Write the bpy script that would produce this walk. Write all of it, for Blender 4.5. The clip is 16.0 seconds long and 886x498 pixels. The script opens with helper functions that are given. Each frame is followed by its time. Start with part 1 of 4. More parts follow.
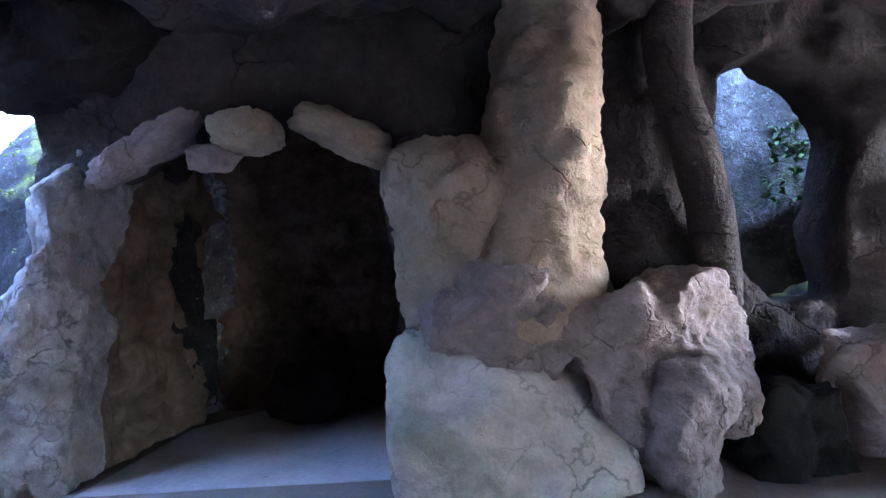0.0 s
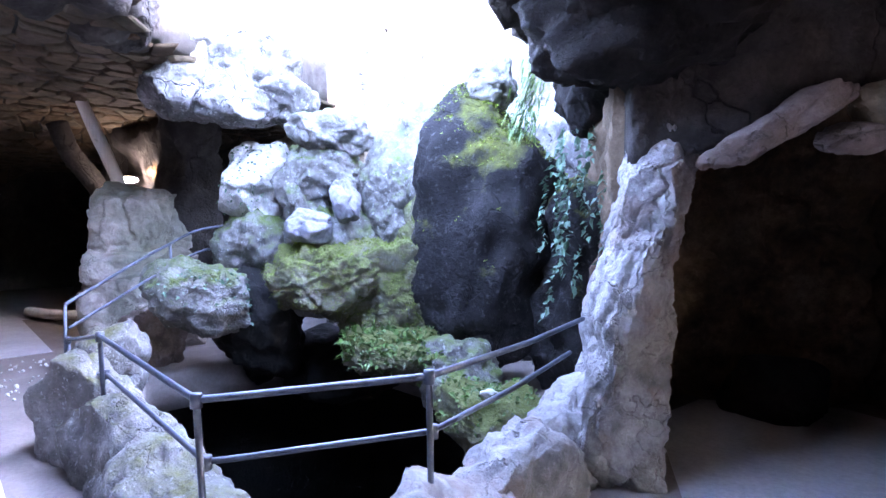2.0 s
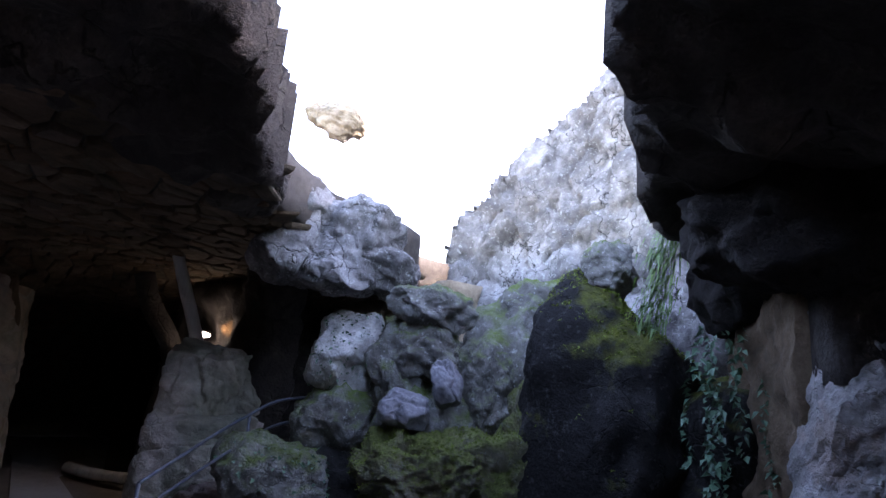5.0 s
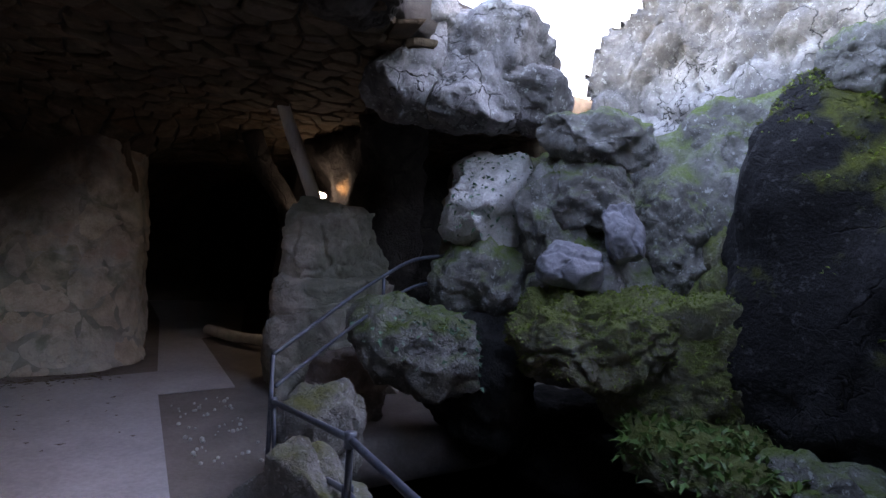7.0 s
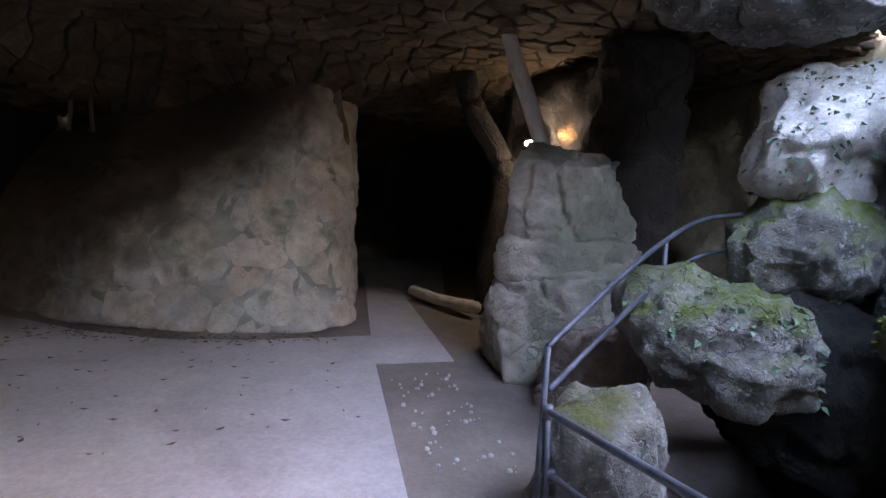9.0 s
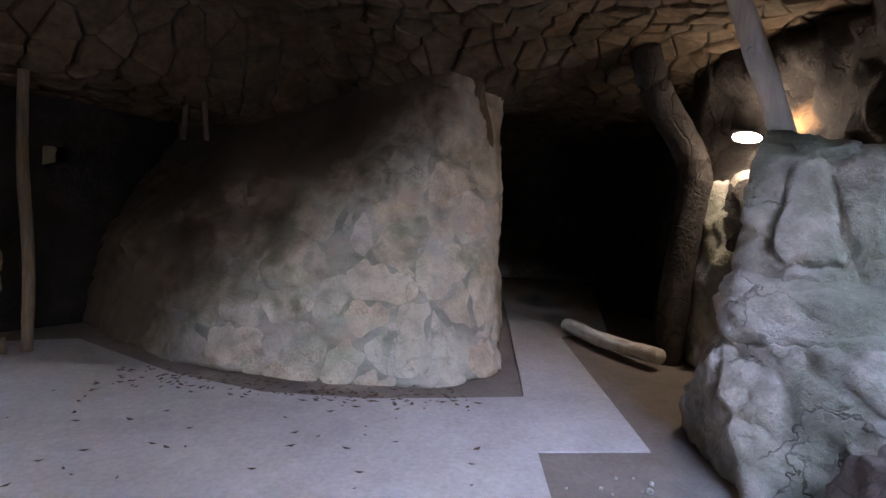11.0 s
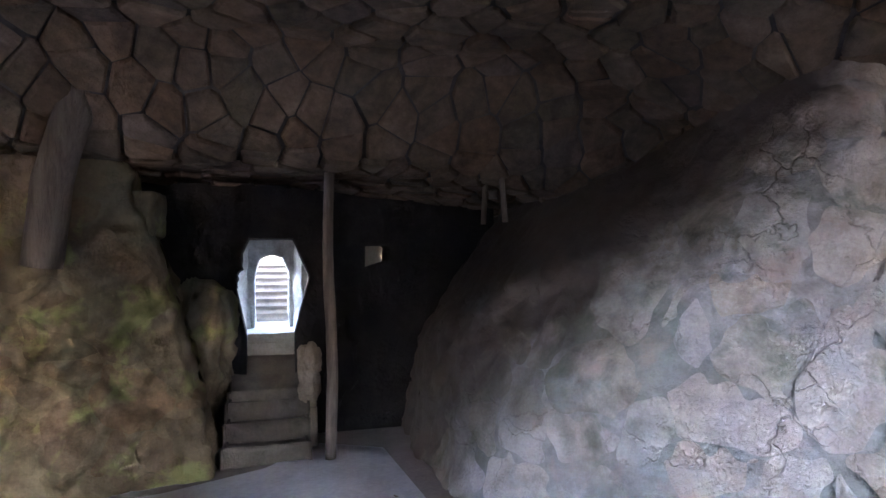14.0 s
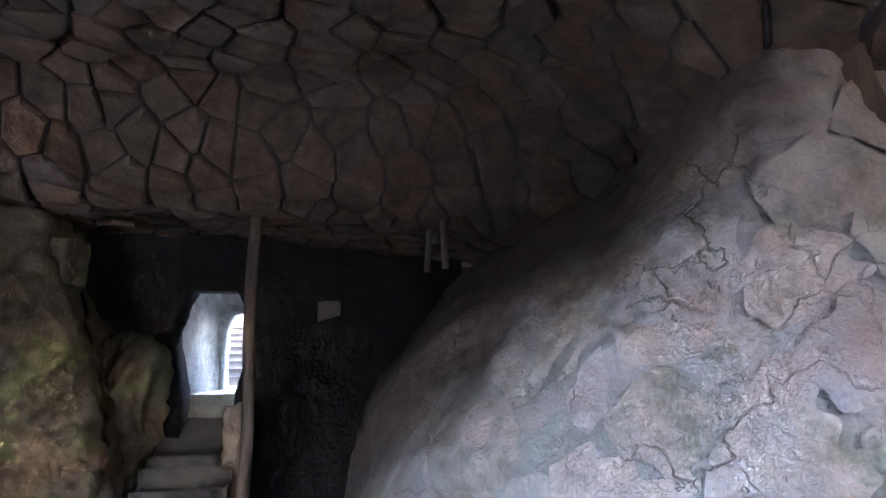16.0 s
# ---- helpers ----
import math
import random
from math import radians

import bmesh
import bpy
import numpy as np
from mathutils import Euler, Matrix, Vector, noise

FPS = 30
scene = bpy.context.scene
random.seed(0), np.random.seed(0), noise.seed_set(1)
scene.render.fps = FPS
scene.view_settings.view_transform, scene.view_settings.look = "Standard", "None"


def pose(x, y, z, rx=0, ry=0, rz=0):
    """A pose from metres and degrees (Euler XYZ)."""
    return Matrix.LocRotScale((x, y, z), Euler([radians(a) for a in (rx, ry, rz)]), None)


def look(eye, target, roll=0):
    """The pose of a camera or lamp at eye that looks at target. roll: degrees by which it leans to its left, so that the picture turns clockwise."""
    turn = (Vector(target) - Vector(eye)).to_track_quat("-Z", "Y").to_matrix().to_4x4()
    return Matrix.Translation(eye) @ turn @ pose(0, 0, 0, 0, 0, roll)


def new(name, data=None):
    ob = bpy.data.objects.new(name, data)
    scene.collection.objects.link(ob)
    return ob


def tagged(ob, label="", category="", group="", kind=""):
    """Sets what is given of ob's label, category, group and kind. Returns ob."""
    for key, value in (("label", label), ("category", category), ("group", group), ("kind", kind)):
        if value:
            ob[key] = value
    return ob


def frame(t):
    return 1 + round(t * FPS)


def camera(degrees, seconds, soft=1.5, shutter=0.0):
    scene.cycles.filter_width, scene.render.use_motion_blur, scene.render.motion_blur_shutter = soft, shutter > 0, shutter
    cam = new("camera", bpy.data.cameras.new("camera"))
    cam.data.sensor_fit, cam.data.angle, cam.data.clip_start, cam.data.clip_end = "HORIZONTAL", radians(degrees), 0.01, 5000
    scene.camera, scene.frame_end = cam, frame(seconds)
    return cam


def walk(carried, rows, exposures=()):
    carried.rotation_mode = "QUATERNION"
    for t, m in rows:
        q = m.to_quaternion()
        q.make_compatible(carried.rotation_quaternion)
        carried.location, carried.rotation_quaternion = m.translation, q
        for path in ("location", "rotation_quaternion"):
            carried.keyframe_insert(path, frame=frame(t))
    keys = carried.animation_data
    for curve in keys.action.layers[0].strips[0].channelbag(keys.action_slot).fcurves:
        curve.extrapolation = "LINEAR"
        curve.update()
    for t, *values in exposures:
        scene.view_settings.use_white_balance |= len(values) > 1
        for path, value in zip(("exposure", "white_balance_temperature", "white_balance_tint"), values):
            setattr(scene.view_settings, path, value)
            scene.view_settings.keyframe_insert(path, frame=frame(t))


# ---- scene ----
cam = camera(75.0, 16.0)
PATH = [
    (0, (-1.056, 1.571, 1.228), (-2.204, 3.208, 1.282), -2.8),
    (0.5, (-1.641, 1.135, 1.272), (-2.824, 2.746, 1.356), -2.7),
    (1, (-2.273, 0.698, 1.418), (-3.503, 2.274, 1.403), -1.3),
    (1.5, (-2.989, 0.071, 1.559), (-4.269, 1.602, 1.432), 0.6),
    (2, (-3.458, -0.02, 1.481), (-4.89, 1.373, 1.393), 0.2),
    (2.5, (-3.695, -0.093, 1.475), (-5.289, 1.115, 1.454), 2.0),
    (3, (-3.87, -0.197, 1.527), (-5.473, 0.998, 1.547), 0.2),
    (3.5, (-3.857, -0.361, 1.643), (-5.408, 0.861, 1.96), 5.6),
    (6, (-4.725, -0.061, 1.642), (-6.184, 1.213, 2.138), 3.9),
    (6.5, (-5.042, 0.111, 1.665), (-6.652, 1.272, 1.903), 1.6),
    (7, (-5.295, 0.036, 1.543), (-7.0, 1.08, 1.528), 3.3),
    (7.5, (-5.642, 0.08, 1.45), (-7.486, 0.852, 1.379), 4.5),
    (8, (-5.846, -0.057, 1.437), (-7.764, 0.474, 1.233), 4.3),
    (10.5, (-7.637, -0.074, 1.467), (-9.58, 0.379, 1.331), 3.6),
    (11, (-7.919, -0.091, 1.479), (-9.909, -0.023, 1.297), 3.0),
    (11.5, (-8.18, -0.275, 1.622), (-10.152, -0.554, 1.443), 4.9),
    (12, (-8.331, -0.497, 1.721), (-10.268, -0.931, 1.47), -1.4),
    (12.5, (-8.615, -0.415, 1.718), (-10.431, -1.241, 1.583), -2.8),
    (13, (-8.817, -0.266, 1.61), (-10.58, -1.205, 1.501), -1.2),
    (13.5, (-9.087, -0.076, 1.539), (-10.782, -1.138, 1.507), -1.7),
    (14, (-9.459, 0.113, 1.443), (-11.086, -1.045, 1.541), -0.8),
    (14.5, (-9.736, 0.234, 1.378), (-11.308, -0.982, 1.604), 0.5),
    (15, (-10.034, 0.338, 1.3), (-11.501, -0.971, 1.669), 1.9),
    (15.5, (-10.335, 0.5, 1.277), (-11.791, -0.825, 1.625), -0.3),
    (16, (-10.55, 0.639, 1.28), (-11.992, -0.701, 1.633), -0.3),
]
EXPOSURES = [(0.0, 7.3, 5500, 26), (0.5, 7.4, 5800, 29), (1.0, 7.4, 6000, 31), (1.5, 7.3, 6300, 34), (2.0, 7.0, 6500, 35), (2.5, 6.6, 6700, 35), (3.5, 5.7, 6900, 33), (6.0, 3.6, 7300, 30), (7.5, 4.6, 7900, 28), (8.2, 5.1, 7900, 26), (10.3, 6.4, 7800, 26), (12.0, 6.5, 7000, 26), (13.0, 6.8, 6700, 26), (14.0, 7.3, 6300, 26), (16.0, 7.5, 6100, 26)]
walk(cam, [(t, look(eye, target, roll)) for t, eye, target, roll in PATH], EXPOSURES)

# ---- world and light ----
SUN_EL, SUN_AZ = radians(28), radians(15)
world = bpy.data.worlds.new("sky")
scene.world = world
world.use_nodes = True
wn = world.node_tree
sky = wn.nodes.new("ShaderNodeTexSky")
sky.sky_type = "NISHITA"
sky.sun_disc = False
sky.sun_elevation, sky.sun_rotation = SUN_EL, SUN_AZ
wn.nodes["Background"].inputs["Strength"].default_value = 0.15
wn.links.new(sky.outputs["Color"], wn.nodes["Background"].inputs["Color"])

sun_data = bpy.data.lights.new("sun", "SUN")
sun_data.energy, sun_data.angle, sun_data.color = 3.0, radians(0.6), (1.0, 0.95, 0.88)
sun = new("sun", sun_data)
sun_dir = Vector((math.cos(SUN_EL) * math.sin(SUN_AZ), math.cos(SUN_EL) * math.cos(SUN_AZ), math.sin(SUN_EL)))
sun.matrix_world = look((0, 0, 30), Vector((0, 0, 30)) - sun_dir)


# ---- materials ----
def node(nt, kind, **values):
    n = nt.nodes.new(kind)
    for key, v in values.items():
        n.inputs[key.replace("_", " ")].default_value = v
    return n


def ramp(nt, source, stops):
    r = nt.nodes.new("ShaderNodeValToRGB")
    while len(r.color_ramp.elements) < len(stops):
        r.color_ramp.elements.new(0.5)
    for e, (at, col) in zip(r.color_ramp.elements, stops):
        e.position = at
        e.color = (*col, 1) if len(col) == 3 else col
    nt.links.new(source, r.inputs["Fac"])
    return r.outputs["Color"]


def mixed(nt, fac, a, b, mode="MIX"):
    m = nt.nodes.new("ShaderNodeMix")
    m.data_type, m.blend_type = "RGBA", mode
    for sock, v in ((m.inputs[0], fac), (m.inputs[6], a), (m.inputs[7], b)):
        if isinstance(v, bpy.types.NodeSocket):
            nt.links.new(v, sock)
        elif isinstance(v, tuple):
            sock.default_value = (*v, 1)
        else:
            sock.default_value = v
    return m.outputs[2]


def calc(nt, op, a, b=0.0, clamp=False):
    m = nt.nodes.new("ShaderNodeMath")
    m.operation, m.use_clamp = op, clamp
    for sock, v in zip(m.inputs, (a, b)):
        if isinstance(v, bpy.types.NodeSocket):
            nt.links.new(v, sock)
        else:
            sock.default_value = v
    return m.outputs[0]


GREY = (0.5, 0.5, 0.5)


def surface(name, dark, mid, pale, size=1.0, bump=0.5, rough=0.9, moss=0.0, moss_tint=(0.055, 0.085, 0.012), lichen=0.0, vary=0.0, island=0.0, stretch=(1, 1, 1), metal=0.0, wet=0.0, algae=0.0, pores=0.0, cracks=0.0):
    """Weathered stone, earth, wood or metal: two scales of tint, fine relief, and growth where wanted."""
    mat = bpy.data.materials.new(name)
    mat.use_nodes = True
    nt = mat.node_tree
    bsdf = nt.nodes["Principled BSDF"]
    geo = nt.nodes.new("ShaderNodeNewGeometry")
    mapping = node(nt, "ShaderNodeMapping", Scale=stretch)
    if stretch != (1, 1, 1):
        coord = nt.nodes.new("ShaderNodeTexCoord")
        nt.links.new(coord.outputs["Object"], mapping.inputs["Vector"])
    else:
        nt.links.new(geo.outputs["Position"], mapping.inputs["Vector"])

    def tex(scale, detail=6.0, roughness=0.6, warp=0.0):
        n = node(nt, "ShaderNodeTexNoise", Scale=scale / size, Detail=detail, Roughness=roughness, Distortion=warp)
        nt.links.new(mapping.outputs["Vector"], n.inputs["Vector"])
        return n.outputs["Fac"]

    broad, fine, grain = tex(1.3, 5, 0.6, 0.6), tex(7, 8, 0.65), tex(45, 4, 0.7)
    tone = calc(nt, "ADD", calc(nt, "MULTIPLY", broad, 0.62), calc(nt, "MULTIPLY", fine, 0.38))
    col = ramp(nt, tone, [(0.34, dark), (0.5, mid), (0.66, pale)])
    col = mixed(nt, 0.35, col, ramp(nt, grain, [(0.3, (0.35, 0.35, 0.35)), (0.7, (0.75, 0.75, 0.75))]), "OVERLAY")
    if vary or island:
        info = nt.nodes.new("ShaderNodeObjectInfo")
        pick = info.outputs["Random"] if vary else geo.outputs["Random Per Island"]
        shade = ramp(nt, pick, [(0.0, (0.34, 0.36, 0.33)), (0.3, (0.56, 0.47, 0.4)), (0.55, (0.44, 0.46, 0.44)), (0.8, (0.6, 0.55, 0.5)), (1.0, (0.4, 0.4, 0.44))])
        col = mixed(nt, vary or island, col, shade, "OVERLAY")
    if algae:
        patch = ramp(nt, tex(0.9, 4, 0.55, 0.4), [(0.5, (0, 0, 0)), (0.62, (1, 1, 1))])
        col = mixed(nt, calc(nt, "MULTIPLY", patch, algae), col, (0.09, 0.13, 0.075))
    if pores:
        v = node(nt, "ShaderNodeTexVoronoi", Scale=26 / size)
        nt.links.new(mapping.outputs["Vector"], v.inputs["Vector"])
        pit = ramp(nt, v.outputs["Distance"], [(0.08, (1, 1, 1)), (0.28, (0, 0, 0))])
        pit = calc(nt, "MULTIPLY", pit, ramp(nt, fine, [(0.5, (0, 0, 0)), (0.6, (1, 1, 1))]))
        col = mixed(nt, calc(nt, "MULTIPLY", pit, pores), col, (dark[0] * 0.4, dark[1] * 0.4, dark[2] * 0.4))
    if lichen:
        v = node(nt, "ShaderNodeTexNoise", Scale=16 / size, Detail=3.0, Roughness=0.75)
        nt.links.new(mapping.outputs["Vector"], v.inputs["Vector"])
        spots = ramp(nt, v.outputs["Fac"], [(0.59, (0, 0, 0)), (0.64, (1, 1, 1))])
        col = mixed(nt, calc(nt, "MULTIPLY", spots, lichen), col, (0.42, 0.44, 0.42))
    line = None
    if cracks:
        bend = nt.nodes.new("ShaderNodeTexNoise")
        bend.inputs["Scale"].default_value, bend.inputs["Detail"].default_value = 2.2 / size, 6.0
        nt.links.new(mapping.outputs["Vector"], bend.inputs["Vector"])
        push = nt.nodes.new("ShaderNodeVectorMath")
        push.operation = "MULTIPLY_ADD"
        push.inputs[1].default_value = (0.9, 0.9, 0.9)
        nt.links.new(bend.outputs["Color"], push.inputs[0])
        nt.links.new(mapping.outputs["Vector"], push.inputs[2])
        v = node(nt, "ShaderNodeTexVoronoi", Scale=1.9 / size)
        v.feature = "DISTANCE_TO_EDGE"
        nt.links.new(push.outputs[0], v.inputs["Vector"])
        line = ramp(nt, v.outputs["Distance"], [(0.003, (1, 1, 1)), (0.02, (0, 0, 0))])
        line = calc(nt, "MULTIPLY", line, ramp(nt, broad, [(0.44, (0, 0, 0)), (0.58, (1, 1, 1))]))
        col = mixed(nt, calc(nt, "MULTIPLY", line, cracks), col, (dark[0] * 0.3, dark[1] * 0.3, dark[2] * 0.3))
    if moss:
        up = nt.nodes.new("ShaderNodeSeparateXYZ")
        nt.links.new(geo.outputs["Normal"], up.inputs[0])
        lean = calc(nt, "MULTIPLY", up.outputs["Z"], 0.34)
        grown = calc(nt, "ADD", calc(nt, "ADD", lean, tex(2.1, 6, 0.68)), calc(nt, "MULTIPLY", fine, 0.35))
        mask = ramp(nt, calc(nt, "ADD", grown, moss - 1.0), [(0.2, (0, 0, 0)), (0.46, (1, 1, 1))])
        fuzz = mixed(nt, grain, (moss_tint[0] * 0.4, moss_tint[1] * 0.45, moss_tint[2] * 0.5), (moss_tint[0] * 2.0, moss_tint[1] * 1.9, moss_tint[2] * 1.6))
        col = mixed(nt, mask, col, fuzz)
    nt.links.new(col, bsdf.inputs["Base Color"])
    bsdf.inputs["Metallic"].default_value = metal
    rr = nt.nodes.new("ShaderNodeMapRange")
    rr.inputs["To Min"].default_value, rr.inputs["To Max"].default_value = max(0.05, rough - 0.18 - wet), min(1.0, rough + 0.08)
    nt.links.new(fine, rr.inputs["Value"])
    nt.links.new(rr.outputs["Result"], bsdf.inputs["Roughness"])
    relief = calc(nt, "ADD", calc(nt, "ADD", calc(nt, "MULTIPLY", fine, 0.7), calc(nt, "MULTIPLY", tex(17, 6, 0.7), 0.45)), calc(nt, "MULTIPLY", grain, 0.22))
    if line is not None:
        relief = calc(nt, "SUBTRACT", relief, calc(nt, "MULTIPLY", line, 0.5))
    b = node(nt, "ShaderNodeBump", Strength=bump, Distance=0.06 * size)
    nt.links.new(relief, b.inputs["Height"])
    nt.links.new(b.outputs["Normal"], bsdf.inputs["Normal"])
    return mat


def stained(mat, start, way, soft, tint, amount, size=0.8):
    """A stain with a ragged edge, soot and shade in one tint: it covers what lies beyond the plane through start facing
    way.
    """
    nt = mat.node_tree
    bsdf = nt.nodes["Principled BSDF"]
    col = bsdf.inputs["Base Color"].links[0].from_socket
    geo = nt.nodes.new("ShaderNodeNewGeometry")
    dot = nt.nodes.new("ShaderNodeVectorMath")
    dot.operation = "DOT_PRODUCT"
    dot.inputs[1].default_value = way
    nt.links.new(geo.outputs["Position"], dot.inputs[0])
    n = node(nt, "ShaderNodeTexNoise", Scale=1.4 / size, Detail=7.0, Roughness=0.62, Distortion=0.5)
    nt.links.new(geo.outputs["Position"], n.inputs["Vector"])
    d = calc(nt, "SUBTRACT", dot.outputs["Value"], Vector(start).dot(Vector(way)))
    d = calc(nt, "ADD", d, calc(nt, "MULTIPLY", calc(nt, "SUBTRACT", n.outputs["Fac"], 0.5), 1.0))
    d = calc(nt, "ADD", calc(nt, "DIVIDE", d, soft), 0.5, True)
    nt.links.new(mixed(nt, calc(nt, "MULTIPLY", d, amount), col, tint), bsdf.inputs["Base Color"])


def patched(mat, tint, amount, size, at, seed):
    """Broad patches of another mineral tint."""
    nt = mat.node_tree
    bsdf = nt.nodes["Principled BSDF"]
    col = bsdf.inputs["Base Color"].links[0].from_socket
    geo = nt.nodes.new("ShaderNodeNewGeometry")
    move = node(nt, "ShaderNodeMapping", Location=(seed, -seed, seed * 0.5))
    nt.links.new(geo.outputs["Position"], move.inputs["Vector"])
    n = node(nt, "ShaderNodeTexNoise", Scale=1.0 / size, Detail=5.0, Roughness=0.6, Distortion=0.3)
    nt.links.new(move.outputs["Vector"], n.inputs["Vector"])
    k = ramp(nt, n.outputs["Fac"], [(at, (0, 0, 0)), (at + 0.09, (1, 1, 1))])
    nt.links.new(mixed(nt, calc(nt, "MULTIPLY", k, amount), col, tint), bsdf.inputs["Base Color"])


def glow(name, colour, strength):
    mat = bpy.data.materials.new(name)
    mat.use_nodes = True
    bsdf = mat.node_tree.nodes["Principled BSDF"]
    bsdf.inputs["Emission Color"].default_value = (*colour, 1)
    bsdf.inputs["Emission Strength"].default_value = strength
    return mat


M_CEIL = surface("ceiling_stone", (0.045, 0.034, 0.024), (0.095, 0.073, 0.052), (0.165, 0.13, 0.095), 0.5, 0.9, 0.9, island=0.95)
M_MORTAR = surface("mortar", (0.03, 0.027, 0.024), (0.055, 0.048, 0.042), (0.085, 0.076, 0.066), 0.6, 0.6, 0.95)
M_WALL = surface("rendered_stone", (0.25, 0.225, 0.19), (0.49, 0.455, 0.4), (0.68, 0.645, 0.58), 0.9, 0.6, 0.85, vary=0.8, algae=0.45, cracks=0.25)
M_WALL_J = surface("wall_render", (0.29, 0.27, 0.235), (0.45, 0.42, 0.37), (0.58, 0.55, 0.49), 1.0, 0.5, 0.9, algae=0.4)
M_OCHRE = surface("ochre_stone", (0.062, 0.042, 0.022), (0.12, 0.085, 0.044), (0.19, 0.145, 0.085), 1.0, 0.5, 0.9, vary=0.8, moss=0.12, moss_tint=(0.06, 0.065, 0.015), algae=0.35)
M_OCHRE_J = surface("ochre_render", (0.07, 0.047, 0.023), (0.13, 0.095, 0.048), (0.19, 0.15, 0.088), 1.0, 0.5, 0.9, algae=0.4)
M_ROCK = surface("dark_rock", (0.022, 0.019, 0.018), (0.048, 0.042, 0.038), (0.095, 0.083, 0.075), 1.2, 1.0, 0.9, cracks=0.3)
M_PINK = surface("pinkish_rock", (0.1, 0.075, 0.065), (0.2, 0.158, 0.14), (0.32, 0.265, 0.24), 0.9, 0.9, 0.88, lichen=0.15, cracks=0.4)
M_TAN = surface("tan_rock", (0.17, 0.125, 0.08), (0.31, 0.24, 0.162), (0.43, 0.35, 0.25), 0.9, 0.9, 0.88, algae=0.2, cracks=0.35)
M_COL = surface("column_stone", (0.24, 0.21, 0.175), (0.46, 0.41, 0.355), (0.62, 0.57, 0.505), 0.9, 0.9, 0.88, algae=0.55, cracks=0.5)
M_LIME = surface("limestone", (0.04, 0.038, 0.036), (0.14, 0.134, 0.13), (0.34, 0.33, 0.32), 0.9, 1.0, 0.9, lichen=0.5, pores=0.5, cracks=0.9)
M_MOSSY = surface("mossy_rock", (0.05, 0.05, 0.042), (0.14, 0.135, 0.12), (0.33, 0.33, 0.31), 0.7, 1.1, 0.9, moss=0.43, lichen=0.55, cracks=0.25)
M_MOSS = surface("moss_bank", (0.07, 0.065, 0.04), (0.13, 0.12, 0.07), (0.25, 0.24, 0.2), 0.8, 1.2, 0.95, moss=0.6, moss_tint=(0.06, 0.075, 0.014), lichen=0.4)
# wet-dark stone, tinted darker still for the shade under the roof
M_WET_SHADED = surface("wet_shaded_rock", (0.006, 0.006, 0.006), (0.014, 0.0135, 0.0135), (0.04, 0.039, 0.038), 1.0, 0.9, 0.85, moss=0.38, moss_tint=(0.07, 0.08, 0.012), lichen=0.07, wet=0.0, cracks=0.3)
M_GREYST = surface("grey_stone", (0.08, 0.08, 0.09), (0.14, 0.14, 0.155), (0.22, 0.22, 0.24), 1.0, 0.5, 0.8, lichen=0.2)
M_PALEB = surface("pale_boulder", (0.16, 0.15, 0.135), (0.38, 0.37, 0.345), (0.66, 0.65, 0.62), 0.9, 0.9, 0.9, lichen=0.4, moss=0.1, pores=0.7)
M_JAMB = surface("jamb_rock", (0.08, 0.075, 0.072), (0.215, 0.203, 0.195), (0.4, 0.385, 0.375), 0.8, 1.0, 0.85, lichen=0.25, moss=0.12, cracks=0.3)
patched(M_JAMB, (0.24, 0.18, 0.15), 0.6, 0.4, 0.52, 8.0)
M_KERB = surface("kerb_rock", (0.06, 0.06, 0.053), (0.165, 0.16, 0.147), (0.34, 0.335, 0.315), 0.7, 1.0, 0.9, moss=0.33, moss_tint=(0.07, 0.075, 0.018), lichen=0.55, pores=0.4, cracks=0.3)
# darker copy of the dark rock, with shade put into its colour
M_SHADED_ROCK = surface("shaded_rock", (0.008, 0.007, 0.007), (0.016, 0.014, 0.013), (0.03, 0.027, 0.025), 1.0, 0.9, 0.95)
# near-black: the darkness of pit and gaps is put into the colour
M_PIT_SHADE = surface("pit_shade_rock", (0.008, 0.008, 0.008), (0.014, 0.014, 0.013), (0.025, 0.024, 0.022), 1.0, 0.8, 0.8)
M_FLOOR = surface("earth_concrete", (0.15, 0.125, 0.11), (0.2, 0.17, 0.15), (0.26, 0.23, 0.205), 1.4, 0.2, 0.9)
M_SLAB = surface("pale_concrete", (0.36, 0.345, 0.355), (0.45, 0.435, 0.445), (0.53, 0.515, 0.525), 1.6, 0.12, 0.8)
M_LOG = surface("barked_log", (0.07, 0.05, 0.034), (0.13, 0.098, 0.068), (0.2, 0.158, 0.115), 0.7, 0.7, 0.85, stretch=(5, 5, 0.6))
M_PALELOG = surface("peeled_log", (0.45, 0.42, 0.37), (0.66, 0.63, 0.58), (0.76, 0.73, 0.68), 0.7, 0.4, 0.8, stretch=(5, 5, 0.5))
M_GREYLOG = surface("weathered_log", (0.17, 0.155, 0.16), (0.27, 0.25, 0.26), (0.37, 0.35, 0.36), 0.5, 0.8, 0.9, stretch=(7, 7, 0.5))
M_RAIL = surface("painted_steel", (0.035, 0.042, 0.055), (0.06, 0.07, 0.09), (0.12, 0.14, 0.17), 0.5, 0.15, 0.5, metal=0.4)
M_STEP = surface("step_stone", (0.05, 0.04, 0.03), (0.095, 0.078, 0.058), (0.15, 0.128, 0.1), 1.0, 0.5, 0.9, vary=0.2)
M_PALEST = surface("pale_stone", (0.34, 0.3, 0.22), (0.5, 0.45, 0.35), (0.62, 0.57, 0.46), 0.8, 0.5, 0.88)
M_LEAF = surface("fern_leaf", (0.03, 0.07, 0.015), (0.06, 0.13, 0.025), (0.11, 0.2, 0.04), 0.3, 0.2, 0.55, island=0.5)
